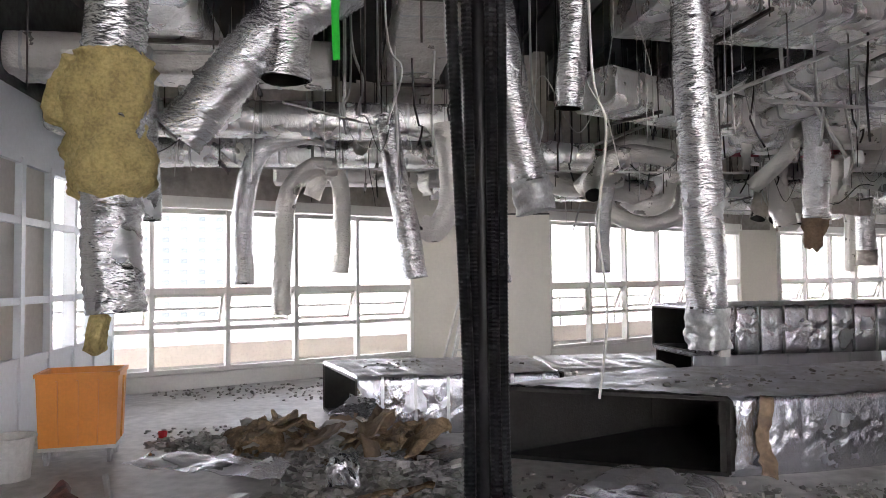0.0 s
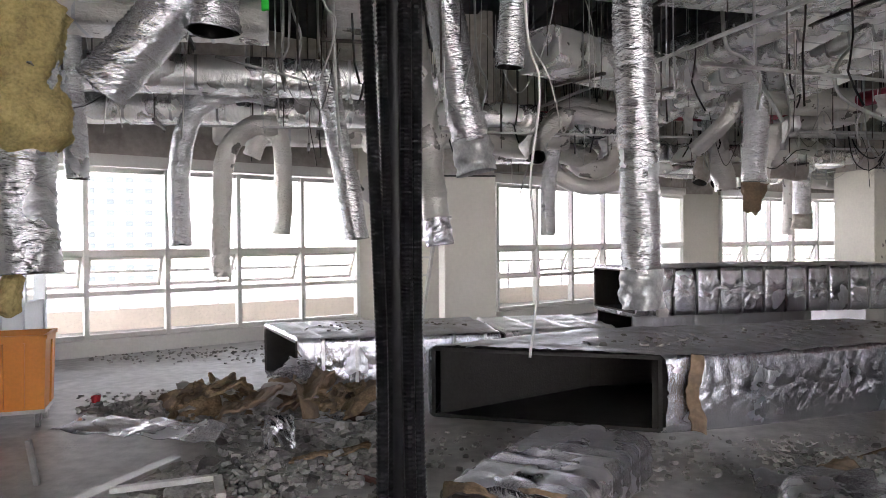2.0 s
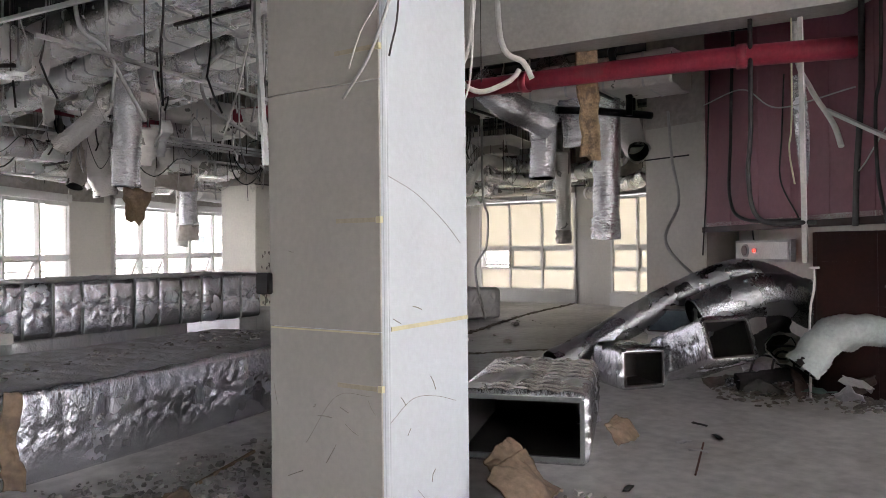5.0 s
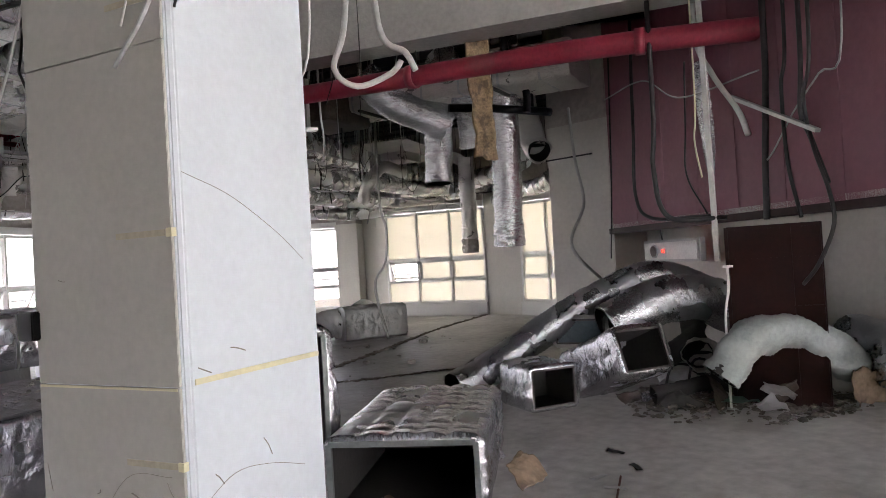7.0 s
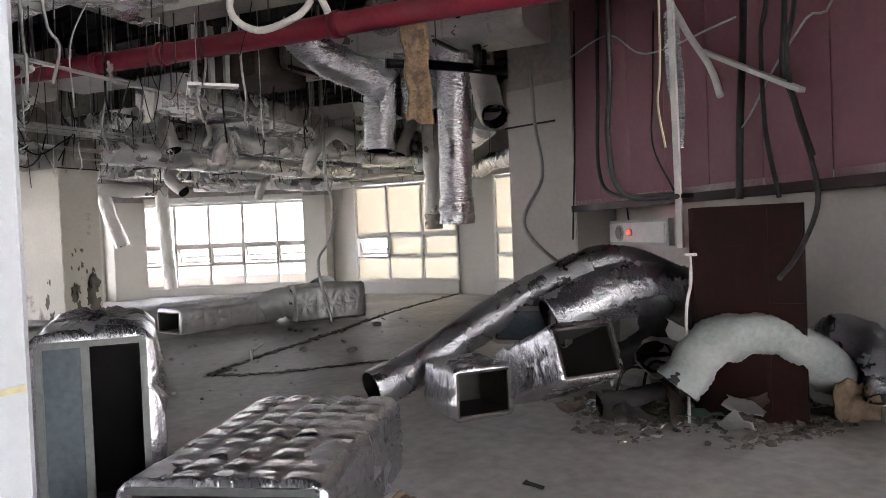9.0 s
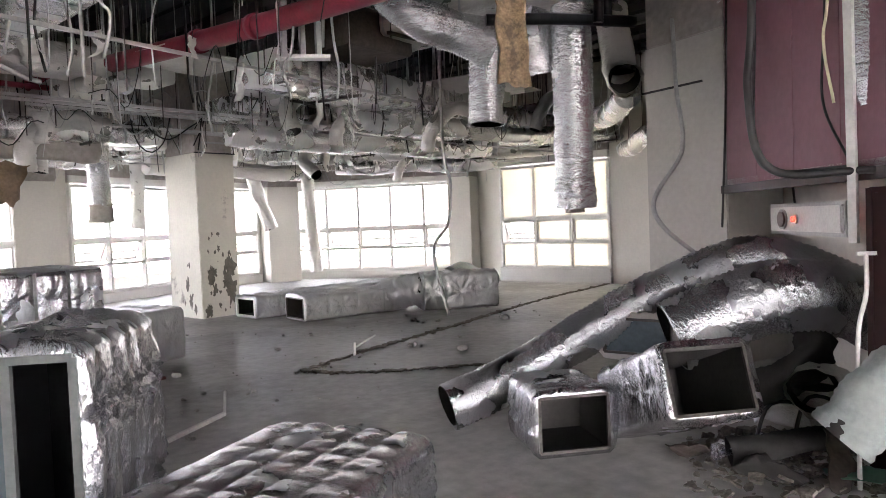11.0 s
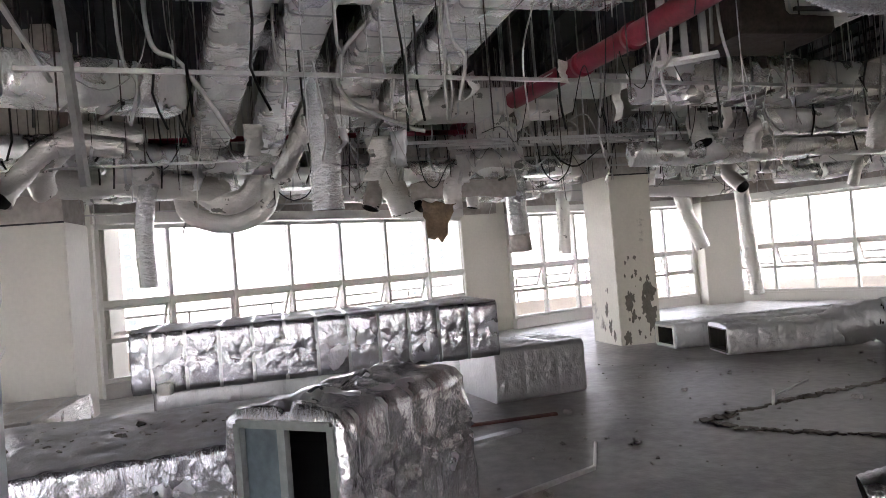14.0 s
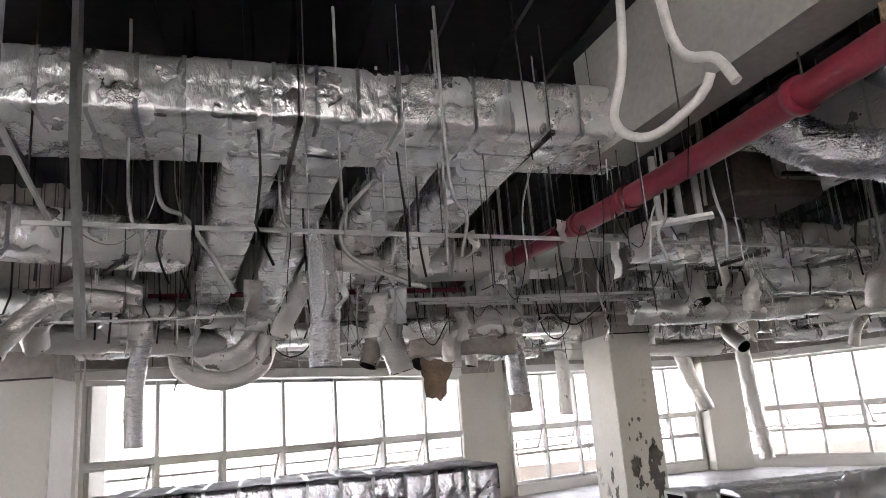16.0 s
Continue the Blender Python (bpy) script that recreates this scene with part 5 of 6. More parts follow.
cable([Vector((9.5, 2.9, DECK_Z)), Vector((9.52, 2.9, 3.4))] + [Vector((9.5 + 0.09 * math.cos(t * 0.7), 2.9 + 0.07 * math.sin(t * 0.7) * 0.5, 2.42 + 0.09 * math.sin(t * 0.7))) for t in range(20)], 0.008, WIREB, label="coil of dark cable hung on the bulkhead")
strut((9.45, 3.92, DECK_Z), (9.42, 3.87, 1.24), "white plastic cable trunking hanging loose", 0.045, 0.03, WHITEPL, False)
strut((9.58, 3.73, 2.71), (9.01, 2.87, 2.21), "pale fallen steel stud crossing the bulkhead", 0.05, 0.03, STRUT, False)
cable([(9.78, 4.1, DECK_Z), (9.78, 4.1, 3.43), (9.66, 3.91, 2.97), (9.48, 3.63, 2.56), (9.41, 3.53, 2.32)], 0.026, WHITEPL, label="pale plastic conduit dropping at an angle", n=10)
for pts in (((11.15, 6.45, 3.3), (11.0, 6.3, 2.6), (10.75, 6.05, 2.0), (10.13, 5.85, 1.46), (10.75, 5.75, 0.95)), ((1.75, 3.9, DECK_Z), (1.75, 3.89, 2.67), (1.82, 3.89, 2.24), (1.77, 3.88, 1.73), (1.81, 3.89, 1.31), (1.76, 3.87, 0.86)), ((4.2, 4.9, DECK_Z), (4.23, 4.88, 3.04), (4.17, 4.89, 2.53), (4.04, 4.91, 2.04)), ((10.42, 9.46, DECK_Z), (10.42, 9.46, 2.43), (10.48, 9.41, 1.93), (10.41, 9.39, 1.42), (10.2, 9.42, 1.06), (10.33, 9.33, 0.26)), ((3.89, 7.63, DECK_Z), (3.89, 7.63, 3.47), (4.13, 7.65, 3.21), (4.48, 7.69, 2.62)), ((5.62, 8.22, 3.7), (5.26, 8.21, 3.32), (5.28, 8.22, 2.98), (5.74, 8.25, 2.71), (5.92, 8.26, 2.65)), ((0.5, 4.6, DECK_Z), (0.52, 4.6, 3.1), (0.62, 4.6, 2.8), (0.52, 4.6, 2.45)), ((0.85, 5.0, DECK_Z), (0.85, 5.0, 3.1), (0.95, 5.0, 2.85), (0.9, 5.0, 2.5))):
    cable(pts, 0.007 if pts[0][0] < 2 or pts[0][0] == 4.2 else 0.02, WIREW if pts[0][0] in (1.75, 4.2) else GREYPL, label="long loose pale cable or conduit hanging down", n=8)


def sheet(name, corners, material, label, category, amp=0.05, n=14, seed=1, thick=0.012, group="", fine=1.0):
    """A crumpled sheet over four corners."""
    c = [Vector(p) for p in corners]
    rows = []
    for i in range(n + 1):
        row = []
        for j in range(n + 1):
            u, v = i / n, j / n
            p = (c[0] * (1 - u) + c[1] * u) * (1 - v) + (c[3] * (1 - u) + c[2] * u) * v
            q = Vector((wob(p, 3.5, seed), wob(p, 3.5, seed + 5), wob(p, 4.5, seed + 9))) * amp * 1.3 + Vector((wob(p, 15, seed + 1), wob(p, 15, seed + 4), abs(wob(p, 12, seed + 2)) * 1.6 - 0.2)) * amp * 0.8 * fine + Vector((0, 0, wob(p, 30, seed + 6) * amp * 0.35 * fine))
            row.append(p + q)
        rows.append(row)
    m = Mesh().loft(rows, False)
    ob = part(name, m, material, smooth=True)
    so = ob.modifiers.new("thickness", "SOLIDIFY")
    so.thickness = thick
    return tagged(ob, label, category, group)


sheet("green_cloth", [(0.27, 4.18, DECK_Z), (0.32, 4.2, DECK_Z), (0.33, 4.2, 2.76), (0.28, 4.2, 2.76)], GREENC, "bright green cloth strip hanging from the void", "cloth", 0.02, 8)
sheet("hanging_wool_strip", [(8.64, 6.02, 3.75), (8.87, 5.9, 3.75), (8.85, 5.86, 2.4), (8.66, 5.98, 2.42)], WOOL, "torn strip of tan insulation wool hanging down", "insulation", 0.04, 12, 3, 0.03)
sheet("hanging_board", [(5.55, 12.15, 2.4), (6.0, 12.2, 2.35), (5.8, 12.2, 1.8), (5.62, 12.18, 1.9)], CARD, "torn brown board hanging by the window", "board", 0.05, 8, 4)
sheet("hanging_board", [(5.4, 12.5, 2.95), (6.9, 12.9, 2.95), (6.9, 12.9, 2.45), (5.4, 12.5, 2.45)], HEADER, "grey board remnant hanging under the void", "board", 0.04, 8, 6)

# torn foil strips dangling in the void
r3 = random.Random(21)
for i in range(64):
    a, b = r3.uniform(0.5, 17), r3.uniform(5.5, 13)
    if b > 8.4 + a * 0.52 or (a > 11 and b < 6.2):
        continue
    p = P(a, b, r3.uniform(2.75, 3.25))
    w, h = r3.uniform(0.05, 0.14), r3.uniform(0.2, 0.5)
    d = (U * math.cos(i) + V * math.sin(i)) * w
    hold = thing("torn_foil_strip", "torn strip of foil wrap dangling from the void", "foil strip", "torn foil strips")
    rows = []
    for k in range(11):
        t = k / 10
        q = p - Vector((0, 0, h * t)) + (U * wob((i, t, 0), 2, 1) + V * wob((i, t, 4), 2, 2)) * 0.15 * t
        rows.append([q + d * (e * (1 - 0.5 * t * r3.random())) + V * 0.03 * wob((e, t * 3, i), 2, 5) for e in (-1, -0.4, 0.3, 1)])
    part("strip", Mesh().loft(rows, False), FOIL_OLD if i % 3 else FOIL_DIM, hold, smooth=True).modifiers.new("thickness", "SOLIDIFY").thickness = 0.004
    part("wire", Mesh().bar(p - Vector((0, 0, 0.02)), Vector((p.x, p.y, DECK_Z)), 0.004, 0.004), STEEL, hold)
# cables before the bulkhead
for pts, r, m, lab in (
        (((10.65, 5.23, DECK_Z), (10.65, 5.23, 3.94), (10.68, 5.27, 3.35), (10.69, 5.29, 2.74), (10.71, 5.32, 2.02), (10.53, 5.05, 1.73), (9.92, 4.12, 1.67)), 0.02, WIREB, 'thick dark cable swooping along the bulkhead trim'),
        (((9.38, 3.34, DECK_Z), (9.38, 3.34, 3.13), (9.39, 3.36, 2.62), (9.43, 3.41, 2.07), (9.44, 3.43, 1.58)), 0.028, WIREB, 'thick dark cable hanging before the pink bulkhead'),
        (((9.22, 3.13, DECK_Z), (9.22, 3.13, 3.03), (9.26, 3.19, 2.64), (9.24, 3.17, 2.02), (9.19, 3.08, 1.57)), 0.016, WIREB, 'dark cable hanging before the pink bulkhead'),
        (((9.04, 2.9, DECK_Z), (9.04, 2.9, 2.93), (9.09, 2.98, 2.49), (9.06, 2.92, 2.09), (8.99, 2.82, 1.77), (8.97, 2.79, 1.5), (9.07, 2.94, 1.2), (9.17, 3.09, 1.04)), 0.016, WIREB, 'long dark cable dangling to the wooden panel'),
        (((9.16, 3.0, DECK_Z), (9.16, 3.0, 2.98), (9.17, 3.03, 2.4), (9.14, 2.97, 2.22), (9.04, 2.83, 1.81)), 0.02, WIREB, 'dark cable bundle hanging before the pink bulkhead'),
        (((10.11, 4.37, 3.26), (10.13, 4.41, 2.59), (10.16, 4.44, 2.12), (9.97, 4.17, 1.7)), 0.009, WIREB, 'thin dark cable hanging before the pink bulkhead'),
        (((11.01, 5.74, 3.77), (11.04, 5.79, 2.87), (11.08, 5.84, 2.22), (11.14, 5.94, 1.29)), 0.01, WIREB, 'thin dark cable hanging by the core column'),
        (((8.93, 2.65, DECK_Z), (8.93, 2.65, 2.83), (9.06, 2.85, 2.65), (9.22, 3.1, 2.41), (9.37, 3.32, 2.14), (9.43, 3.41, 2.07)), 0.008, GREYPL, 'grey cable slanting over the pink bulkhead'),
        (((10.94, 5.79, 3.25), (10.41, 4.99, 3.24), (10.02, 4.4, 2.89), (9.36, 3.39, 2.84)), 0.008, GREYPL, 'grey cable strung across the bulkhead')):
    cable(pts, r, m, label=lab, n=8)


# ---- floor things ----
def laundry_bin():
    ob = thing("laundry_bin", "orange plastic laundry bin on steel castors", "bin", m=pose(-2.33, 5.72, 0, 0, 0, 24))
    w, d, h, z = 0.61, 0.46, 0.56, 0.15

    def ring(k, zz, t=0.0):
        return [Vector((x * (w / 2 * k - t), y * (d / 2 * k - t), zz)) for x, y in ((-1, -1), (1, -1), (1, 1), (-1, 1))]
    shell = Mesh().loft([ring(0.93, z), ring(1.0, z + h), ring(1.04, z + h), ring(1.04, z + h + 0.03), ring(0.99, z + h + 0.03, 0.012), ring(0.91, z + 0.03, 0.012)], True, True, True)
    part("tub", shell, ORANGE, ob)
    for i in range(3):
        x = (-0.5 + (i + 1) / 4) * w
        part("rib", Mesh().bar((x * 0.94, -d / 2 * 0.94 - 0.008, z + 0.02), (x, -d / 2 - 0.008, z + h - 0.03), 0.02, 0.015), ORANGE, ob)
    part("rib", Mesh().bar((w / 2 * 0.94 + 0.008, 0, z + 0.02), (w / 2 + 0.008, 0, z + h - 0.03), 0.02, 0.015, up=(1, 0, 0)), ORANGE, ob)
    part("base_frame", Mesh().box((0, 0, z - 0.015), (w * 0.95, d * 0.95, 0.03)), STRUT, ob, "pale steel base frame")
    for sx in (-1, 1):
        for sy in (-1, 1):
            x, y = sx * w * 0.38, sy * d * 0.36
            fk = part("castor", Mesh().box((x - 0.022, y, 0.11), (0.006, 0.05, 0.1)).box((x + 0.022, y, 0.11), (0.006, 0.05, 0.1)), STRUT, ob)
            part("wheel", Mesh().tube([Vector((x - 0.014, y, 0.055)), Vector((x + 0.014, y, 0.055))], 0.055, 16), GREYPL, fk)
    return ob


laundry_bin()
tb = thing("white_tub", "dirty white plastic tub on the floor", "tub", m=pose(-2.5, 5.1, 0))
rr = [[Vector((math.cos(a) * r, math.sin(a) * r, z)) for a in [2 * math.pi * i / 20 for i in range(20)]] for r, z in ((0.14, 0), (0.17, 0.3), (0.185, 0.3), (0.185, 0.32), (0.16, 0.32), (0.13, 0.02))]
part("tub", Mesh().loft(rr, True, True, True), WHITEPL, tb, smooth=False)

RB = random.Random(21)


def chunk_mesh(count, spots, size, name, label, material, flat=0.45, base=0.0):
    """Loose broken pieces scattered round several spots, heaped where they are dense."""
    m = Mesh()
    for i in range(count):
        cx, cy, rx, ry, heap = spots[RB.randrange(len(spots))]
        a, q = RB.uniform(0, 6.28), RB.random() ** 0.7
        x, y = cx + math.cos(a) * rx * q, cy + math.sin(a) * ry * q
        s = size * RB.uniform(0.35, 1.3) * (1.6 if RB.random() < 0.08 else 1)
        z = base + max(0.0, heap * (1 - q) * RB.random()) + s * flat * 0.4
        rot = pose(x, y, z, RB.uniform(-25, 25), RB.uniform(-25, 25), RB.uniform(0, 360))
        k = len(m.v)
        n = RB.choice((4, 5, 6))
        tops = [(math.cos(6.28 * j / n + RB.uniform(-0.4, 0.4)) * s * RB.uniform(0.35, 0.6), math.sin(6.28 * j / n) * s * RB.uniform(0.35, 0.6)) for j in range(n)]
        h = s * flat * RB.uniform(0.25, 0.6)
        m.v += [tuple(rot @ Vector((u * 1.1, v * 1.1, -h))) for u, v in tops] + [tuple(rot @ Vector((u, v, h))) for u, v in tops]
        m.f += [tuple(k + j for j in range(n))[::-1], tuple(k + n + j for j in range(n))] + [(k + j, k + (j + 1) % n, k + n + (j + 1) % n, k + n + j) for j in range(n)]
    return tagged(part(name, m, material), label, "rubble", kind="stuff")


RUB2 = mat("pale_rubble", (0.42, 0.41, 0.39), 0.9, 0, 0.3, 9, 50, 0.3, 50)
ISLE = RUBBLE.node_tree
geo = ISLE.nodes.new("ShaderNodeNewGeometry")
for nd in list(ISLE.nodes):
    if nd.type == "OBJECT_INFO":
        tgt = [l.to_socket for l in nd.outputs["Random"].links][0]
        ISLE.links.new(geo.outputs["Random Per Island"], tgt)
        ISLE.nodes.remove(nd)
chunk_mesh(1600, [(0.5, 4.75, 0.7, 0.4, 0.1), (-1.3, 6.3, 0.8, 0.35, 0.05), (-0.6, 6.15, 1.2, 0.45, 0.12), (0.25, 5.35, 0.8, 0.55, 0.1), (0.05, 4.5, 0.6, 0.5, 0.08), (-0.1, 5.9, 1.1, 0.6, 0.12)], 0.075, "plaster_rubble", "heap of grey broken plaster and mortar pieces", RUBBLE)
chunk_mesh(700, [(-1.3, 6.7, 1.1, 0.4, 0.03), (-2.2, 9.2, 1.6, 0.7, 0.02), (-0.7, 10.2, 1.2, 0.7, 0.02)], 0.035, "plaster_rubble", "scattered grey mortar crumbs along the windows", RUBBLE)
chunk_mesh(1300, [(2.0, 5.2, 2.2, 0.5, 0.0), (3.4, 4.9, 1.4, 0.7, 0.01), (4.3, 5.2, 1.0, 0.6, 0.0), (4.9, 3.3, 0.7, 0.35, 0.02), (0.6, 3.9, 1.0, 0.6, 0.0)], 0.04, "floor_debris", "thin scatter of crumbs and dirt on concrete", RUBBLE)
chunk_mesh(760, [(9.1, 4.0, 0.7, 0.45, 0.06), (9.3, 3.35, 0.6, 0.4, 0.05), (9.7, 3.1, 0.6, 0.3, 0.05), (9.3, 4.4, 0.5, 0.4, 0.12)], 0.06, "heap_debris", "broken plaster and scraps under the fallen heap", mat("dark_scraps", (0.17, 0.15, 0.13), 0.9, 0, 0.5, 14, 60, 0.3, 50), 0.22)
chunk_mesh(110, [(8.5, 9.3, 2.5, 1.8, 0.0), (11, 10.5, 2.8, 1.5, 0.0), (7.3, 7.4, 1.2, 1.2, 0.0), (7.5, 11.4, 1.8, 0.8, 0.0)], 0.032, "floor_debris", "sparse crumbs scattered over the open floor", RUBBLE)
chunk_mesh(150, [(0.1, 4.45, 0.55, 0.4, 0.06), (-0.35, 4.35, 0.3, 0.3, 0.02), (0.3, 5.2, 0.5, 0.4, 0.05), (-0.5, 6.1, 0.9, 0.4, 0.05)], 0.12, "broken_board", "pale broken plasterboard scraps on the floor", RUB2, 0.2)

chunk_mesh(190, [(2.9, 6.35, 0.6, 0.4, 0.0), (3.6, 6.8, 0.6, 0.5, 0.0), (4.5, 7.1, 0.6, 0.5, 0.0), (5.2, 7.4, 0.4, 0.5, 0.0)], 0.04, "duct_crumbs", "crumbs and dirt lying on top of the flared duct", RUBBLE, 0.35, 0.59)
chunk_mesh(60, [(0.0, 7.55, 0.5, 0.4, 0.0), (0.9, 7.75, 0.4, 0.4, 0.0)], 0.035, "duct_crumbs", "crumbs and dirt lying on a fallen duct", RUBBLE, 0.35, 0.57)

# heap of torn insulation sheets on the rubble
rw = random.Random(8)
for i in range(15):
    cx, cy = -0.35 + rw.uniform(-0.62, 0.75), 6.1 + rw.uniform(-0.28, 0.3)
    u, v = rw.uniform(0.2, 0.42), rw.uniform(0.12, 0.26)
    z = 0.1 + 0.2 * max(0, 1 - abs(cx + 0.35) / 0.7) * rw.random()
    m = pose(cx, cy, z, rw.uniform(-40, 40), rw.uniform(-30, 30), rw.uniform(-70, 70))
    sheet("insulation_scrap", [m @ Vector(p) for p in ((-u, -v, 0), (u, -v, 0), (u, v, 0), (-u, v, 0))], (WOOL, CARD, WOOL, HEADER)[i % 4], "torn tan insulation sheet crumpled on the rubble" if i % 4 != 3 else "grey torn backing sheet on the rubble", "insulation", 0.085, 26, 130 + i, 0.018, "insulation scraps", 0.5)

# torn insulation, foil and board
for i, (c, label) in enumerate((
        ([(0.3, 4.62, 0.04), (0.75, 4.75, 0.06), (0.7, 4.95, 0.1), (0.3, 4.85, 0.08)], "brown wool scrap on the floor"),
        ([(4.9, 3.35, 0.06), (5.35, 3.45, 0.1), (5.3, 3.7, 0.25), (4.95, 3.6, 0.2)], "brown paper and wool scraps beside the column"),
        ([(5.25, 3.78, 0.05), (5.52, 3.8, 0.08), (5.52, 4.0, 0.2), (5.28, 3.98, 0.16)], "brown paper and wool scraps beside the column"),
        ([(6.35, 3.75, 0.05), (6.6, 3.8, 0.06), (6.6, 4.0, 0.2), (6.4, 3.95, 0.16)], "brown paper scrap by the duct mouth"),
        ([(3.5, 4.55, 0.04), (3.8, 4.62, 0.05), (3.78, 4.78, 0.12), (3.5, 4.75, 0.09)], "tan wool scrap on the floor"),
        ([(1.34, 3.6, 0.24), (1.88, 3.5, 0.24), (1.9, 3.54, 0.28), (1.35, 3.64, 0.28)], "frayed tan wool edge on the flat duct"),
        ([(2.99, 5.62, 0.6), (3.08, 5.64, 0.6), (3.1, 5.62, 0.02), (2.98, 5.58, 0.02)], "tan wool hanging from the duct joint"))):
    sheet("insulation_scrap", c, WOOL if i not in (1, 2, 3, 4, 6) else CARD, label, "insulation", 0.06, 26, 34 + i, 0.012, "insulation scraps", 0.35)
for i, (c, label) in enumerate((
        ([(-1.62, 5.16, 0.1), (-0.33, 4.96, 0.1), (-0.4, 5.4, 0.12), (-1.6, 5.52, 0.12)], "crumpled silver foil sheet on the floor"),
        ([(-0.2, 5.45, 0.05), (0.9, 5.85, 0.06), (0.85, 6.0, 0.1), (-0.2, 5.62, 0.1)], "silver foil strip lying across rubble"),
        ([(0.0, 4.95, 0.05), (0.25, 4.95, 0.06), (0.22, 5.05, 0.28), (0.02, 5.05, 0.24)], "crumpled foil scrap standing up"),
        ([(-0.3, 6.1, 0.3), (0.0, 6.1, 0.3), (0.02, 6.35, 0.4), (-0.25, 6.4, 0.42)], "crumpled foil scrap on the insulation"),
        ([(6.55, 4.35, 0.03), (6.85, 4.3, 0.05), (6.85, 4.45, 0.1), (6.6, 4.5, 0.06)], "small foil scrap by the duct"),
        ([(8.85, 4.35, 0.05), (9.2, 4.15, 0.08), (9.25, 4.3, 0.12), (8.95, 4.45, 0.1)], "foil scrap under the heap"),
        ([(4.75, 3.3, 0.02), (5.0, 3.25, 0.04), (5.05, 3.4, 0.08), (4.8, 3.45, 0.06)], "foil scrap beside the column"),
        ([(2.95, 3.95, 0.05), (3.6, 3.95, 0.08), (3.6, 4.3, 0.2), (3.0, 4.3, 0.16)], "crumpled foil wrap torn off a duct"))):
    sheet("foil_scrap", c, FOIL_NEW, label, "foil", 0.03 if i == 0 else 0.05, 30, 50 + i, 0.004, "foil scraps", 0.6)
rh = random.Random(77)
for i in range(12):
    cx, cy = 9.15 + rh.uniform(-0.45, 0.7), 3.95 + rh.uniform(-0.75, 0.55)
    u, v = rh.uniform(0.08, 0.2), rh.uniform(0.05, 0.12)
    m = pose(cx, cy, rh.uniform(0.06, 0.2), rh.uniform(-50, 50), rh.uniform(-40, 40), rh.uniform(0, 180))
    dark = i % 3
    sheet("heap_scrap", [m @ Vector(p) for p in ((-u, -v, 0), (u, -v, 0), (u, v, 0), (-u, v, 0))], (FOIL_DIM, LINER, BROWNM)[dark], ("crumpled foil scrap in the heap", "black torn sheet in the heap", "dark brown scrap in the heap")[dark], "scrap", 0.05, 14, 170 + i, 0.006, "heap scraps", 0.5)
for i in range(8):
    x, y = rh.uniform(5.6, 8.2), rh.uniform(3.3, 4.2)
    m = pose(x, y, 0.012, 0, 0, rh.uniform(0, 180))
    sheet("floor_scrap", [m @ Vector(p) for p in ((-0.06, -0.02, 0), (0.07, -0.02, 0), (0.06, 0.02, 0), (-0.07, 0.02, 0))], (LINER, FOIL_DIM)[i % 2], "small torn scrap lying on the concrete", "scrap", 0.012, 6, 190 + i, 0.004, "floor scraps", 0.5)
sheet("cardboard_box_flap", [(9.55, 2.85, 0.02), (9.85, 2.7, 0.02), (9.85, 2.7, 0.3), (9.55, 2.85, 0.28)], CARD, "crushed brown cardboard box on the floor", "cardboard", 0.05, 10, 71)
sheet("green_net", [(9.05, 3.75, 0.03), (9.7, 3.3, 0.04), (9.8, 3.45, 0.08), (9.15, 3.9, 0.06)], mat("green_plastic", (0.08, 0.16, 0.12), 0.5), "dull green plastic sheet under the heap", "sheet", 0.03, 12, 73, 0.004)

bt = thing("water_bottle", "empty clear blue plastic bottle on its side", "bottle", m=pose(-1.42, 5.6, 0.035, 0, 90, 20))
part("body", Mesh().tube(smooth_path([(0, 0, 0), (0, 0, 0.13)], 0.02), 0.034, 14), mat("blue_plastic", (0.35, 0.5, 0.62), 0.15), bt, smooth=True)
part("cap", Mesh().tube([Vector((0, 0, 0.15)), Vector((0, 0, 0.175))], 0.014, 12), WHITEPL, bt)
cp = thing("red_cup", "small red plastic cup on the floor", "cup", m=pose(-2.0, 6.4, 0))
part("cup", Mesh().loft([[Vector((math.cos(a) * r, math.sin(a) * r, z)) for a in [0.5 * i for i in range(12)]] for r, z in ((0.03, 0), (0.042, 0.09), (0.036, 0.09), (0.026, 0.01))], True, True, True), mat("red_plastic", (0.6, 0.03, 0.04), 0.4), cp)
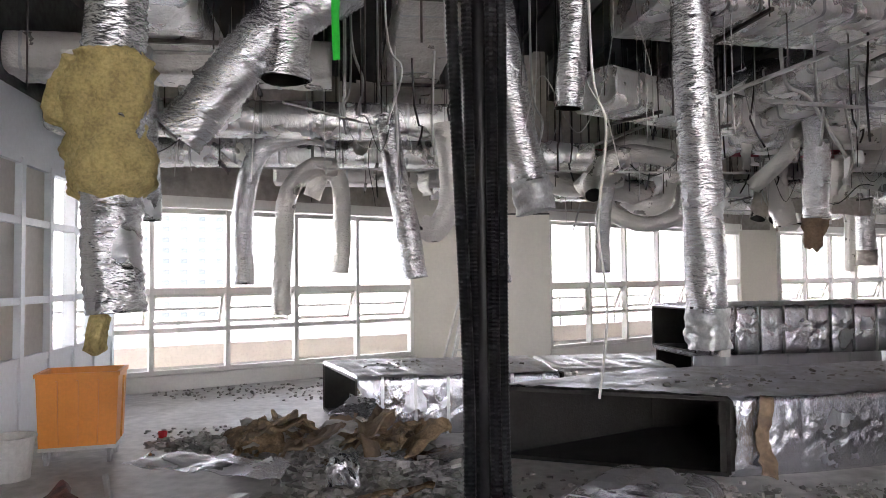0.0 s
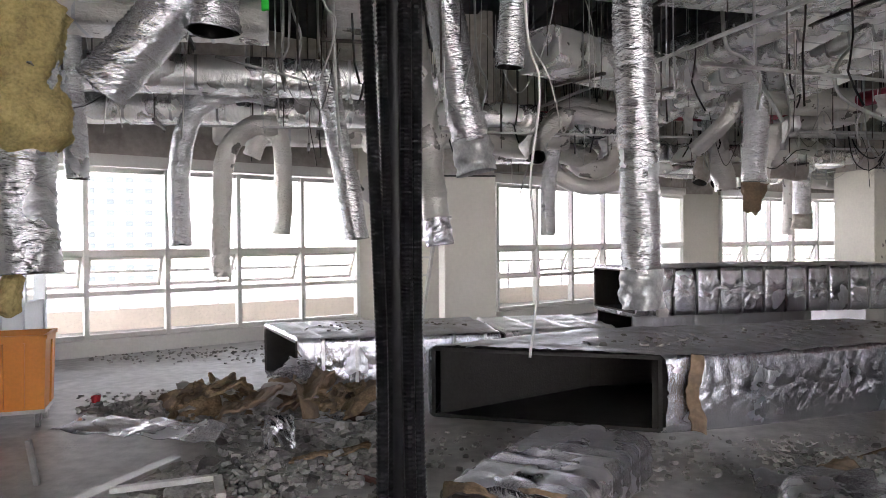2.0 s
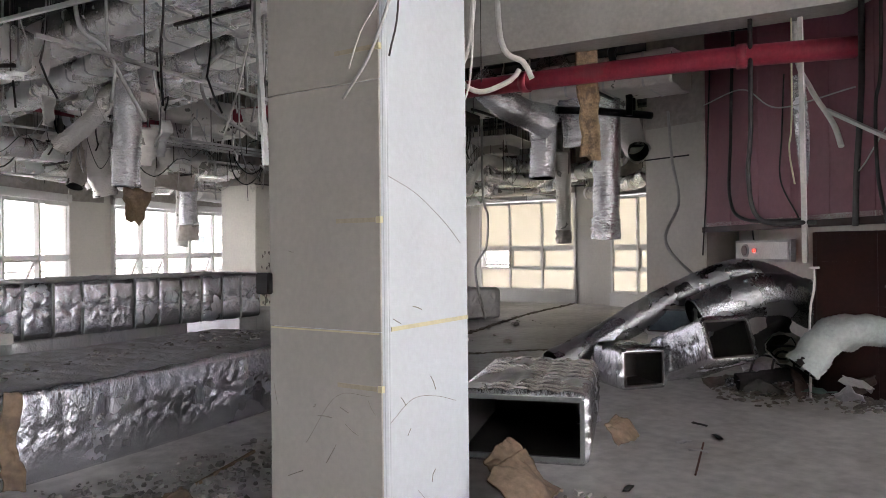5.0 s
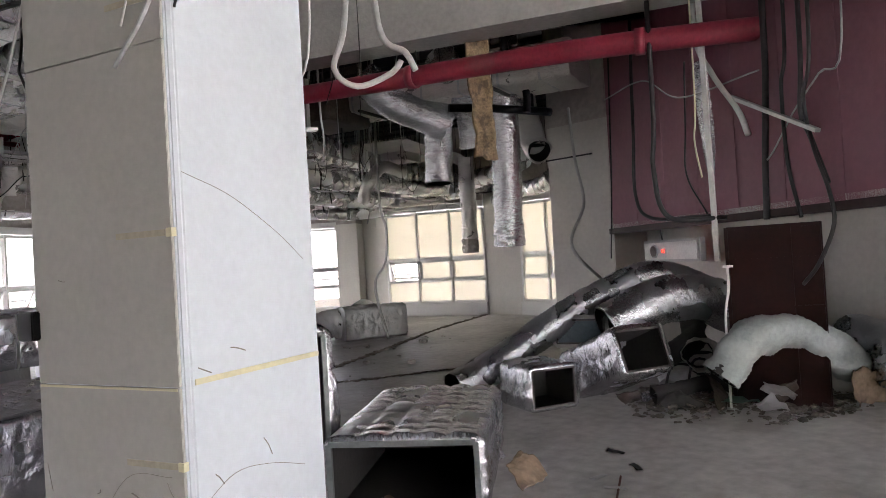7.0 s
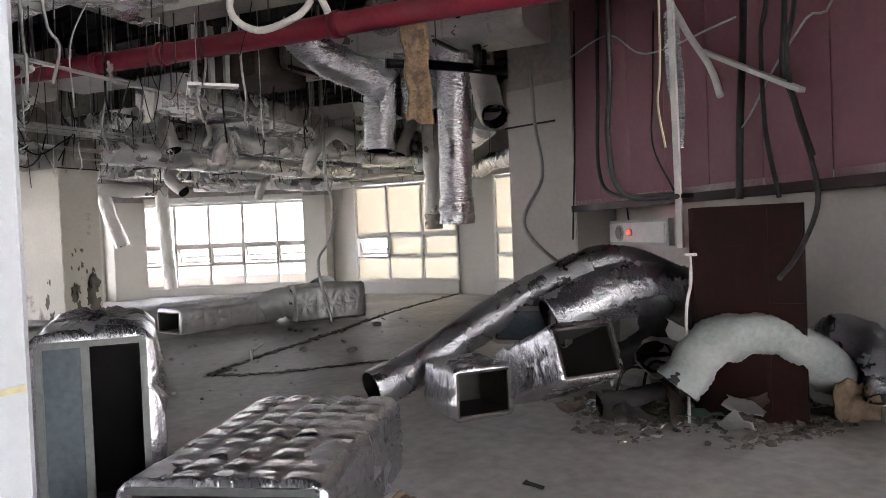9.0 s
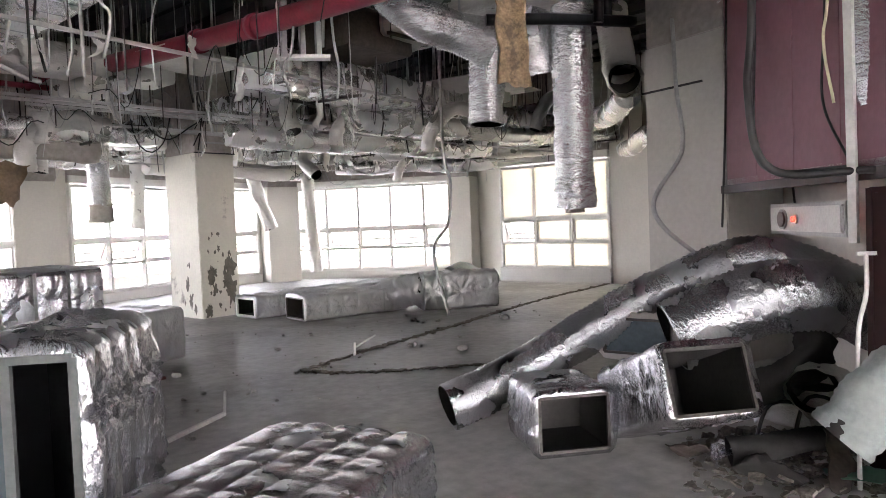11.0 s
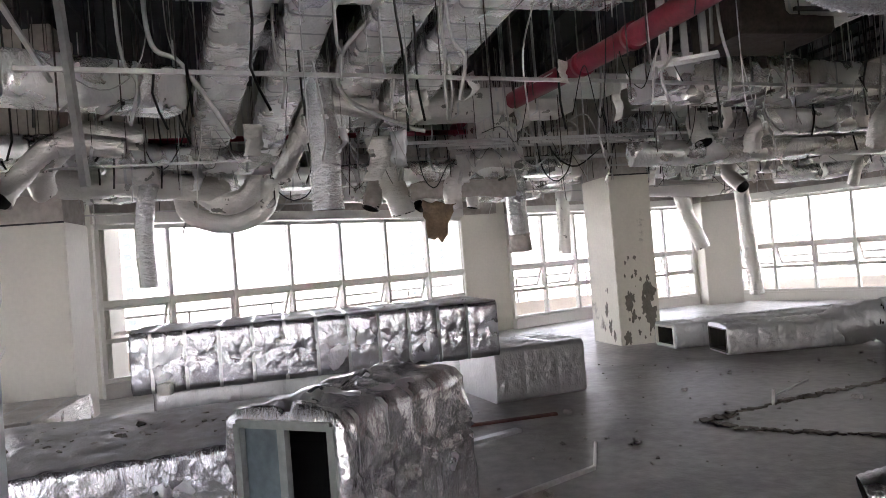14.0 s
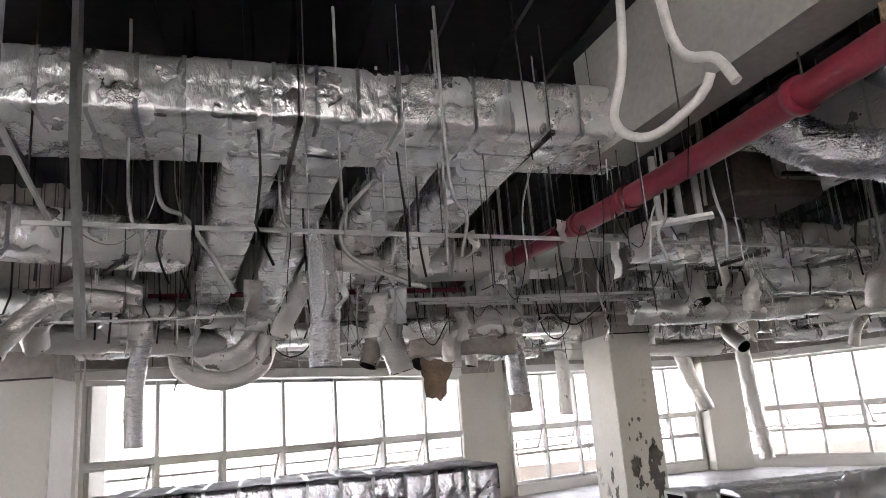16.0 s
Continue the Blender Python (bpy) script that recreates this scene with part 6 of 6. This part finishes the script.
for i, (a, b, w, lab, m) in enumerate(((((-0.75, 3.9, 0.03), (-0.5, 4.75, 0.05), 0.09, "pale steel stud lying on rubble", STRUT)), (((-0.5, 3.95, 0.12), (0.0, 4.2, 0.12), 0.05, "white plastic frame piece on rubble", WHITEPL)), (((0.0, 4.2, 0.12), (0.12, 3.95, 0.1), 0.05, "white plastic frame piece on rubble", WHITEPL)), (((-1.18, 4.35, 0.0), (-1.22, 4.33, 0.28), 0.03, "short steel stud standing up", STRUT)), (((0.45, 4.75, 0.02), (1.1, 4.3, 0.02), 0.03, "rusty bar lying on the floor", RUST)), (((-2.0, 6.38, 0.02), (-1.45, 6.3, 0.02), 0.025, "white plastic stick on the floor", WHITEPL)), (((6.15, 6.65, 0.02), (6.97, 7.38, 0.02), 0.03, "thin pale batten lying on the floor", WHITEPL)), (((6.97, 7.38, 0.02), (7.0, 7.45, 0.18), 0.02, "bent pale batten end", WHITEPL)), (((5.6, 7.9, 0.02), (6.5, 8.5, 0.05), 0.09, "bent bright steel stud lying under the duct", STRUT)), (((8.84, 8.98, 0.0), (8.86, 9.0, 0.14), 0.025, "white plastic pipe stub standing from the floor", WHITEPL)), (((8.9, 9.1, 0.06), (9.5, 9.75, 0.06), 0.02, "thin bent conduit lying on the floor", GREYPL)), (((5.9, 8.9, 0.01), (6.9, 9.2, 0.01), 0.05, "dark batten lying by the ducts", RUST)), (((3.9, 5.05, 0.015), (4.5, 5.5, 0.015), 0.02, "thin batten on the floor", WOOL)), (((6.3, 3.2, 0.01), (7.0, 3.55, 0.01), 0.012, "dark scrap on the floor", RUST)))):
    tagged(part("loose_batten", Mesh().bar(a, b, w, min(w, 0.03)), m, bevel=0.003), lab, "batten", "loose battens")
rf = thing("rusty_bracket", "rusty red-brown steel bracket frame on the floor", "bracket")
part("beam", Mesh().bar((-1.6, 3.85, 0.04), (-1.27, 4.06, 0.27), 0.13, 0.05), RUST, rf, bevel=0.006)
part("cross_bar", Mesh().bar((-1.75, 4.0, 0.16), (-1.25, 3.87, 0.03), 0.05, 0.05), RUST, rf, bevel=0.005)
part("lug", Mesh().bar((-1.27, 4.0, 0.22), (-1.17, 3.96, 0.2), 0.06, 0.09), RUST, rf, bevel=0.005)
part("lug", Mesh().bar((-1.42, 4.12, 0.2), (-1.36, 4.14, 0.28), 0.05, 0.05), RUST, rf, bevel=0.005)
part("foot", Mesh().bar((-1.3, 4.04, 0.0), (-1.3, 4.04, 0.25), 0.05, 0.05), RUST, rf)

ld = thing("aluminium_ladder", "aluminium step ladder leaning by the column", "ladder")
la, lb = [Vector(v) for v in ((0.2, 9.75, 0), (0.52, 9.8, 0))], [Vector(v) for v in ((0.5, 10.3, 1.72), (0.76, 10.32, 1.72))]
for p, q in zip(la, lb):
    part("rail", Mesh().bar(p, q, 0.03, 0.07), STRUT, ld)
for i in range(1, 7):
    t = i / 7
    part("rung", Mesh().bar(la[0] + (lb[0] - la[0]) * t, la[1] + (lb[1] - la[1]) * t, 0.07, 0.025), STRUT, ld)
tagged(part("leaning_pole", Mesh().tube([Vector((-0.05, 10.6, 0)), Vector((0.25, 11.6, 1.5))], 0.02, 10), WHITEPL), "white pole leaning against the wall", "pole")
sp = thing("support_block", "white block propping the stacked duct", "block", m=pose(3.45, 8.45, 0.575))
part("block", Mesh().box((0, 0, 0.05), (0.12, 0.1, 0.1)), WHITEPL, sp, bevel=0.01)

# mortar line on the floor where a partition stood
tr = Mesh()
for pts in (((8.1, 8.55), (8.9, 9.05), (10.85, 10.0), (13.5, 11.37), (16.6, 12.6)), ((8.1, 8.55), (8.35, 8.2), (9.2, 7.75), (10.3, 7.3))):
    line = smooth_path([Vector((*q, 0)) for q in pts], 0.035)
    for p in line:
        s = RB.uniform(0.02, 0.05)
        tr.box((0, 0, s * 0.12), (s * 2.2, s * RB.uniform(1, 1.6), s * 0.4), pose(p.x + RB.uniform(-0.03, 0.03), p.y + RB.uniform(-0.03, 0.03), 0.0, RB.uniform(-10, 10), RB.uniform(-10, 10), RB.uniform(0, 180)))
tagged(part("mortar_line", tr, mat("dark_mortar", (0.16, 0.14, 0.12), 0.9, 0, 0.3, 6, 40, 0.4, 40)), "line of dark mortar left where a wall stood", "mortar", kind="stuff")
for i, (x, y, s) in enumerate(((7.0, 9.2, 0.09), (8.3, 9.9, 0.07), (9.6, 9.0, 0.1), (9.9, 8.4, 0.12), (10.9, 10.5, 0.08), (7.4, 8.0, 0.06), (6.6, 6.9, 0.07), (11.7, 10.0, 0.13))):
    tagged(part("mortar_lump", Mesh().box((0, 0, s * 0.25), (s, s * 0.7, s * 0.5), pose(x, y, 0, 0, 8, i * 50)), RUBBLE, bevel=s * 0.12), "single grey mortar lump on the floor", "rubble", "mortar lumps")

# ---- core things ----
dp = thing("wooden_panel", "dark mahogany cabinet back panel leaning on the wall", "panel")
da, db = Vector((9.36, 3.75, 0)), Vector((9.5, 3.02, 0))
db = da + (db - da).normalized() * 0.74
dd = (db - da).normalized()
dn = Vector((-dd.y, dd.x, 0))
part("back", Mesh().prism([da, db, db + dn * -0.02, da + dn * -0.02], 0, 1.52), MAHOG, dp)
for s in (0.0, 0.5, 0.72):
    part("stile", Mesh().bar(da + dd * s, da + dd * s + Vector((0, 0, 1.53)), 0.03, 0.05), MAHOG, dp)
for z in (1.24, 1.52):
    part("rail", Mesh().bar(da + Vector((0, 0, z)), db + Vector((0, 0, z)), 0.05, 0.03), MAHOG, dp)
part("shelf", Mesh().bar(da + dd * 0.5 + Vector((0, 0, 0.84)), db + Vector((0, 0, 0.84)), 0.07, 0.02), MAHOG, dp)
dv = thing("fire_alarm_panel", "white alarm box with round bell and red lamp", "alarm", m=pose(10.97, 5.03, 1.35, 0, 0, 55))
part("case", Mesh().box((0, 0, 0), (1.2, 0.1, 0.2)), WHITEPL, dv, bevel=0.008)
part("back_plate", Mesh().box((0, 0, 0), (1.27, 0.06, 0.26)), GREYPL, dv)
bell_grey = mat("bell_grey", (0.25, 0.2, 0.19), 0.5)
for y in (0.05, -0.05):
    part("bell", Mesh().tube([Vector((0.34, y, 0)), Vector((0.34, y * 1.5, 0))], 0.065, 20), bell_grey, dv)
    part("bell_rim", Mesh().tube([Vector((0.34, y, 0)), Vector((0.34, y * 1.25, 0))], 0.085, 20), GREYPL, dv)
    part("lamp", Mesh().tube([Vector((0.1, y, 0)), Vector((0.1, y * 1.7, 0))], 0.022, 14), LEDR, dv, "glowing red lamp")
    part("lamp_collar", Mesh().tube([Vector((0.1, y, 0)), Vector((0.1, y * 1.3, 0))], 0.04, 14), WHITEPL, dv)
cable([(11.08, 5.19, 1.38), (11.1, 5.22, 1.5), (11.12, 5.25, 1.68)], 0.01, WIREB, label="dark cable running to the alarm box")
vp = thing("standpipe", "thin white pipe with a tap by the panel", "pipe")
part("tube", Mesh().tube(smooth_path([(9.15, 3.72, 0.0), (9.15, 3.72, 0.75), (9.2, 3.7, 1.0), (9.2, 3.7, 1.2)], 0.05), 0.012, 8), WHITEPL, vp, smooth=True)
part("tap", Mesh().bar((9.17, 3.73, 1.2), (9.24, 3.67, 1.2), 0.02, 0.02), WHITEPL, vp)

# ---- marks on the columns ----
TAPE_Z = 1.035
mk = thing("tape_line", "yellowed tape line round the white column", "tape", m=NP.matrix_world.copy())
part("strip", Mesh().box((0.38, -0.004, TAPE_Z), (0.7, 0.004, 0.02)), PAPER, mk)
part("strip", Mesh().box((-0.014, 0.385, TAPE_Z - 0.02), (0.004, 0.7, 0.008)), PAPER, mk)
NPX = NP.matrix_world.copy()
rs = random.Random(31)
for i in range(16):
    face = rs.random() < 0.3
    z = rs.uniform(0.12, 0.78) if i < 13 else rs.uniform(0.8, 2.3)
    u, s, an = rs.uniform(0.06, 0.6 if face else 0.74), rs.uniform(0.01, 0.055), rs.uniform(-1.2, 1.2)
    stroke = [(u + s * k * math.cos(an) + rs.uniform(-0.006, 0.006), z + s * k * math.sin(an) + rs.uniform(-0.006, 0.006)) for k in (-1, 0, 1)]
    stroke = [Vector((min(max(x, 0.03), 0.64 if face else 0.77), -0.001, zz)) if face else Vector((-0.013, min(max(x, 0.04), 0.72), zz)) for x, zz in stroke]
    part("scuff", Mesh().tube(smooth_path(stroke, 0.02), rs.uniform(0.0015, 0.004), 5, True, lambda i, j, t: 0.6 if j else 1.0), SCUFF, NP)
for z in (2.354, 1.547, 0.758):
    part("tie_peg", Mesh().box((-0.008, 0.03, z), (0.022, 0.025, 0.03)), PAPER, NP)
    part("patch", Mesh().box((-0.013, 0.17, z), (0.004, 0.24, 0.022)), mat("patch_filler", (0.45, 0.41, 0.3), 0.8), NP)
for k, (pts, sx) in enumerate(((((0.02, 1.75), (0.25, 1.68), (0.5, 1.55), (0.66, 1.44)), 0), (((0.02, 0.6), (0.2, 0.68), (0.4, 0.66), (0.6, 0.6)), 0), (((0.08, 0.72), (0.3, 0.7), (0.5, 0.45)), 1))):
    cv = [Vector((u, -0.002, z)) if not sx else Vector((-0.013, u, z)) for u, z in pts]
    part("pencil_line", Mesh().tube(smooth_path(cv, 0.03), 0.0012, 5), SCUFF, NP)
part("switch_box", Mesh().box((-0.02, 0.77, 1.24), (0.05, 0.09, 0.11)), BLACKPL, NP, "small black wall box", bevel=0.005)
for line, r, m, lab in ((((0.03, -0.04, 3.4), (0.02, -0.06, 2.75), (-0.03, 0.04, 2.35), (-0.06, 0.2, 2.12)), 0.008, GREYPL, "pale wire curling off the near column"),
                        (((0.0, -0.03, 3.4), (-0.02, -0.04, 2.7), (-0.05, 0.1, 2.42), (-0.05, 0.17, 2.26)), 0.004, WIREW, "thin white wire curling off the near column"),
                        (((0.05, -0.03, 3.4), (0.05, -0.05, 2.6), (0.0, -0.03, 2.3)), 0.005, WIREB, "dark wire hanging along the column edge"),
                        (((0.76, -0.03, 3.3), (0.77, -0.03, 2.6), (0.78, 0.0, 2.32), (0.76, 0.03, 2.22)), 0.006, WIREW, "white wire hanging on the column side")):
    cable([tuple(NPX @ Vector(p)) for p in line], r, m, label=lab, group="wires on the near column")
for col, h in ((P2, 2.7), (P5, 2.66), (P1, 2.35)):
    m = col.matrix_world
    part("old_cable", Mesh().bar((-0.02, -0.012, h), (0.72, -0.012, h), 0.015, 0.02), WIREB, col)
rp = random.Random(5)
bare = mat("bare_cement", (0.17, 0.155, 0.135), 0.9, 0, 0.25, 8, 50, 0.4, 40)
for i in range(40):
    big = i < 13
    z = 0.1 + rp.random() ** 1.4 * (0.75 if big else 1.3)
    s = rp.uniform(0.05, 0.12) if big else rp.uniform(0.008, 0.03)
    right = rp.random() < 0.8
    n = 44
    ring = []
    for j in range(n):
        t = 2 * math.pi * j / n
        rr = s * (1 + 0.75 * wob((math.cos(t), math.sin(t), i), 1.4, 3) + 0.55 * wob((math.cos(t), math.sin(t), i), 4.5, 6))
        ring.append((math.cos(t) * rr * 0.85, math.sin(t) * rr * 1.6))
    c = rp.uniform(0.12, 0.56)
    q = Mesh()
    dz = rp.uniform(0, 0.002)
    q.v = [(min(max(c + u, 0.015), 0.675), -0.003 - dz, max(z + v, 0.01)) if right else (-0.003 - dz, min(max(c + u, 0.015), 0.73), max(z + v, 0.01)) for u, v in ring]
    q.f = [tuple(range(n)) if right else tuple(range(n))[::-1]]
    part("bare_patch", q, bare, P2, "bare cement where paint peeled off")
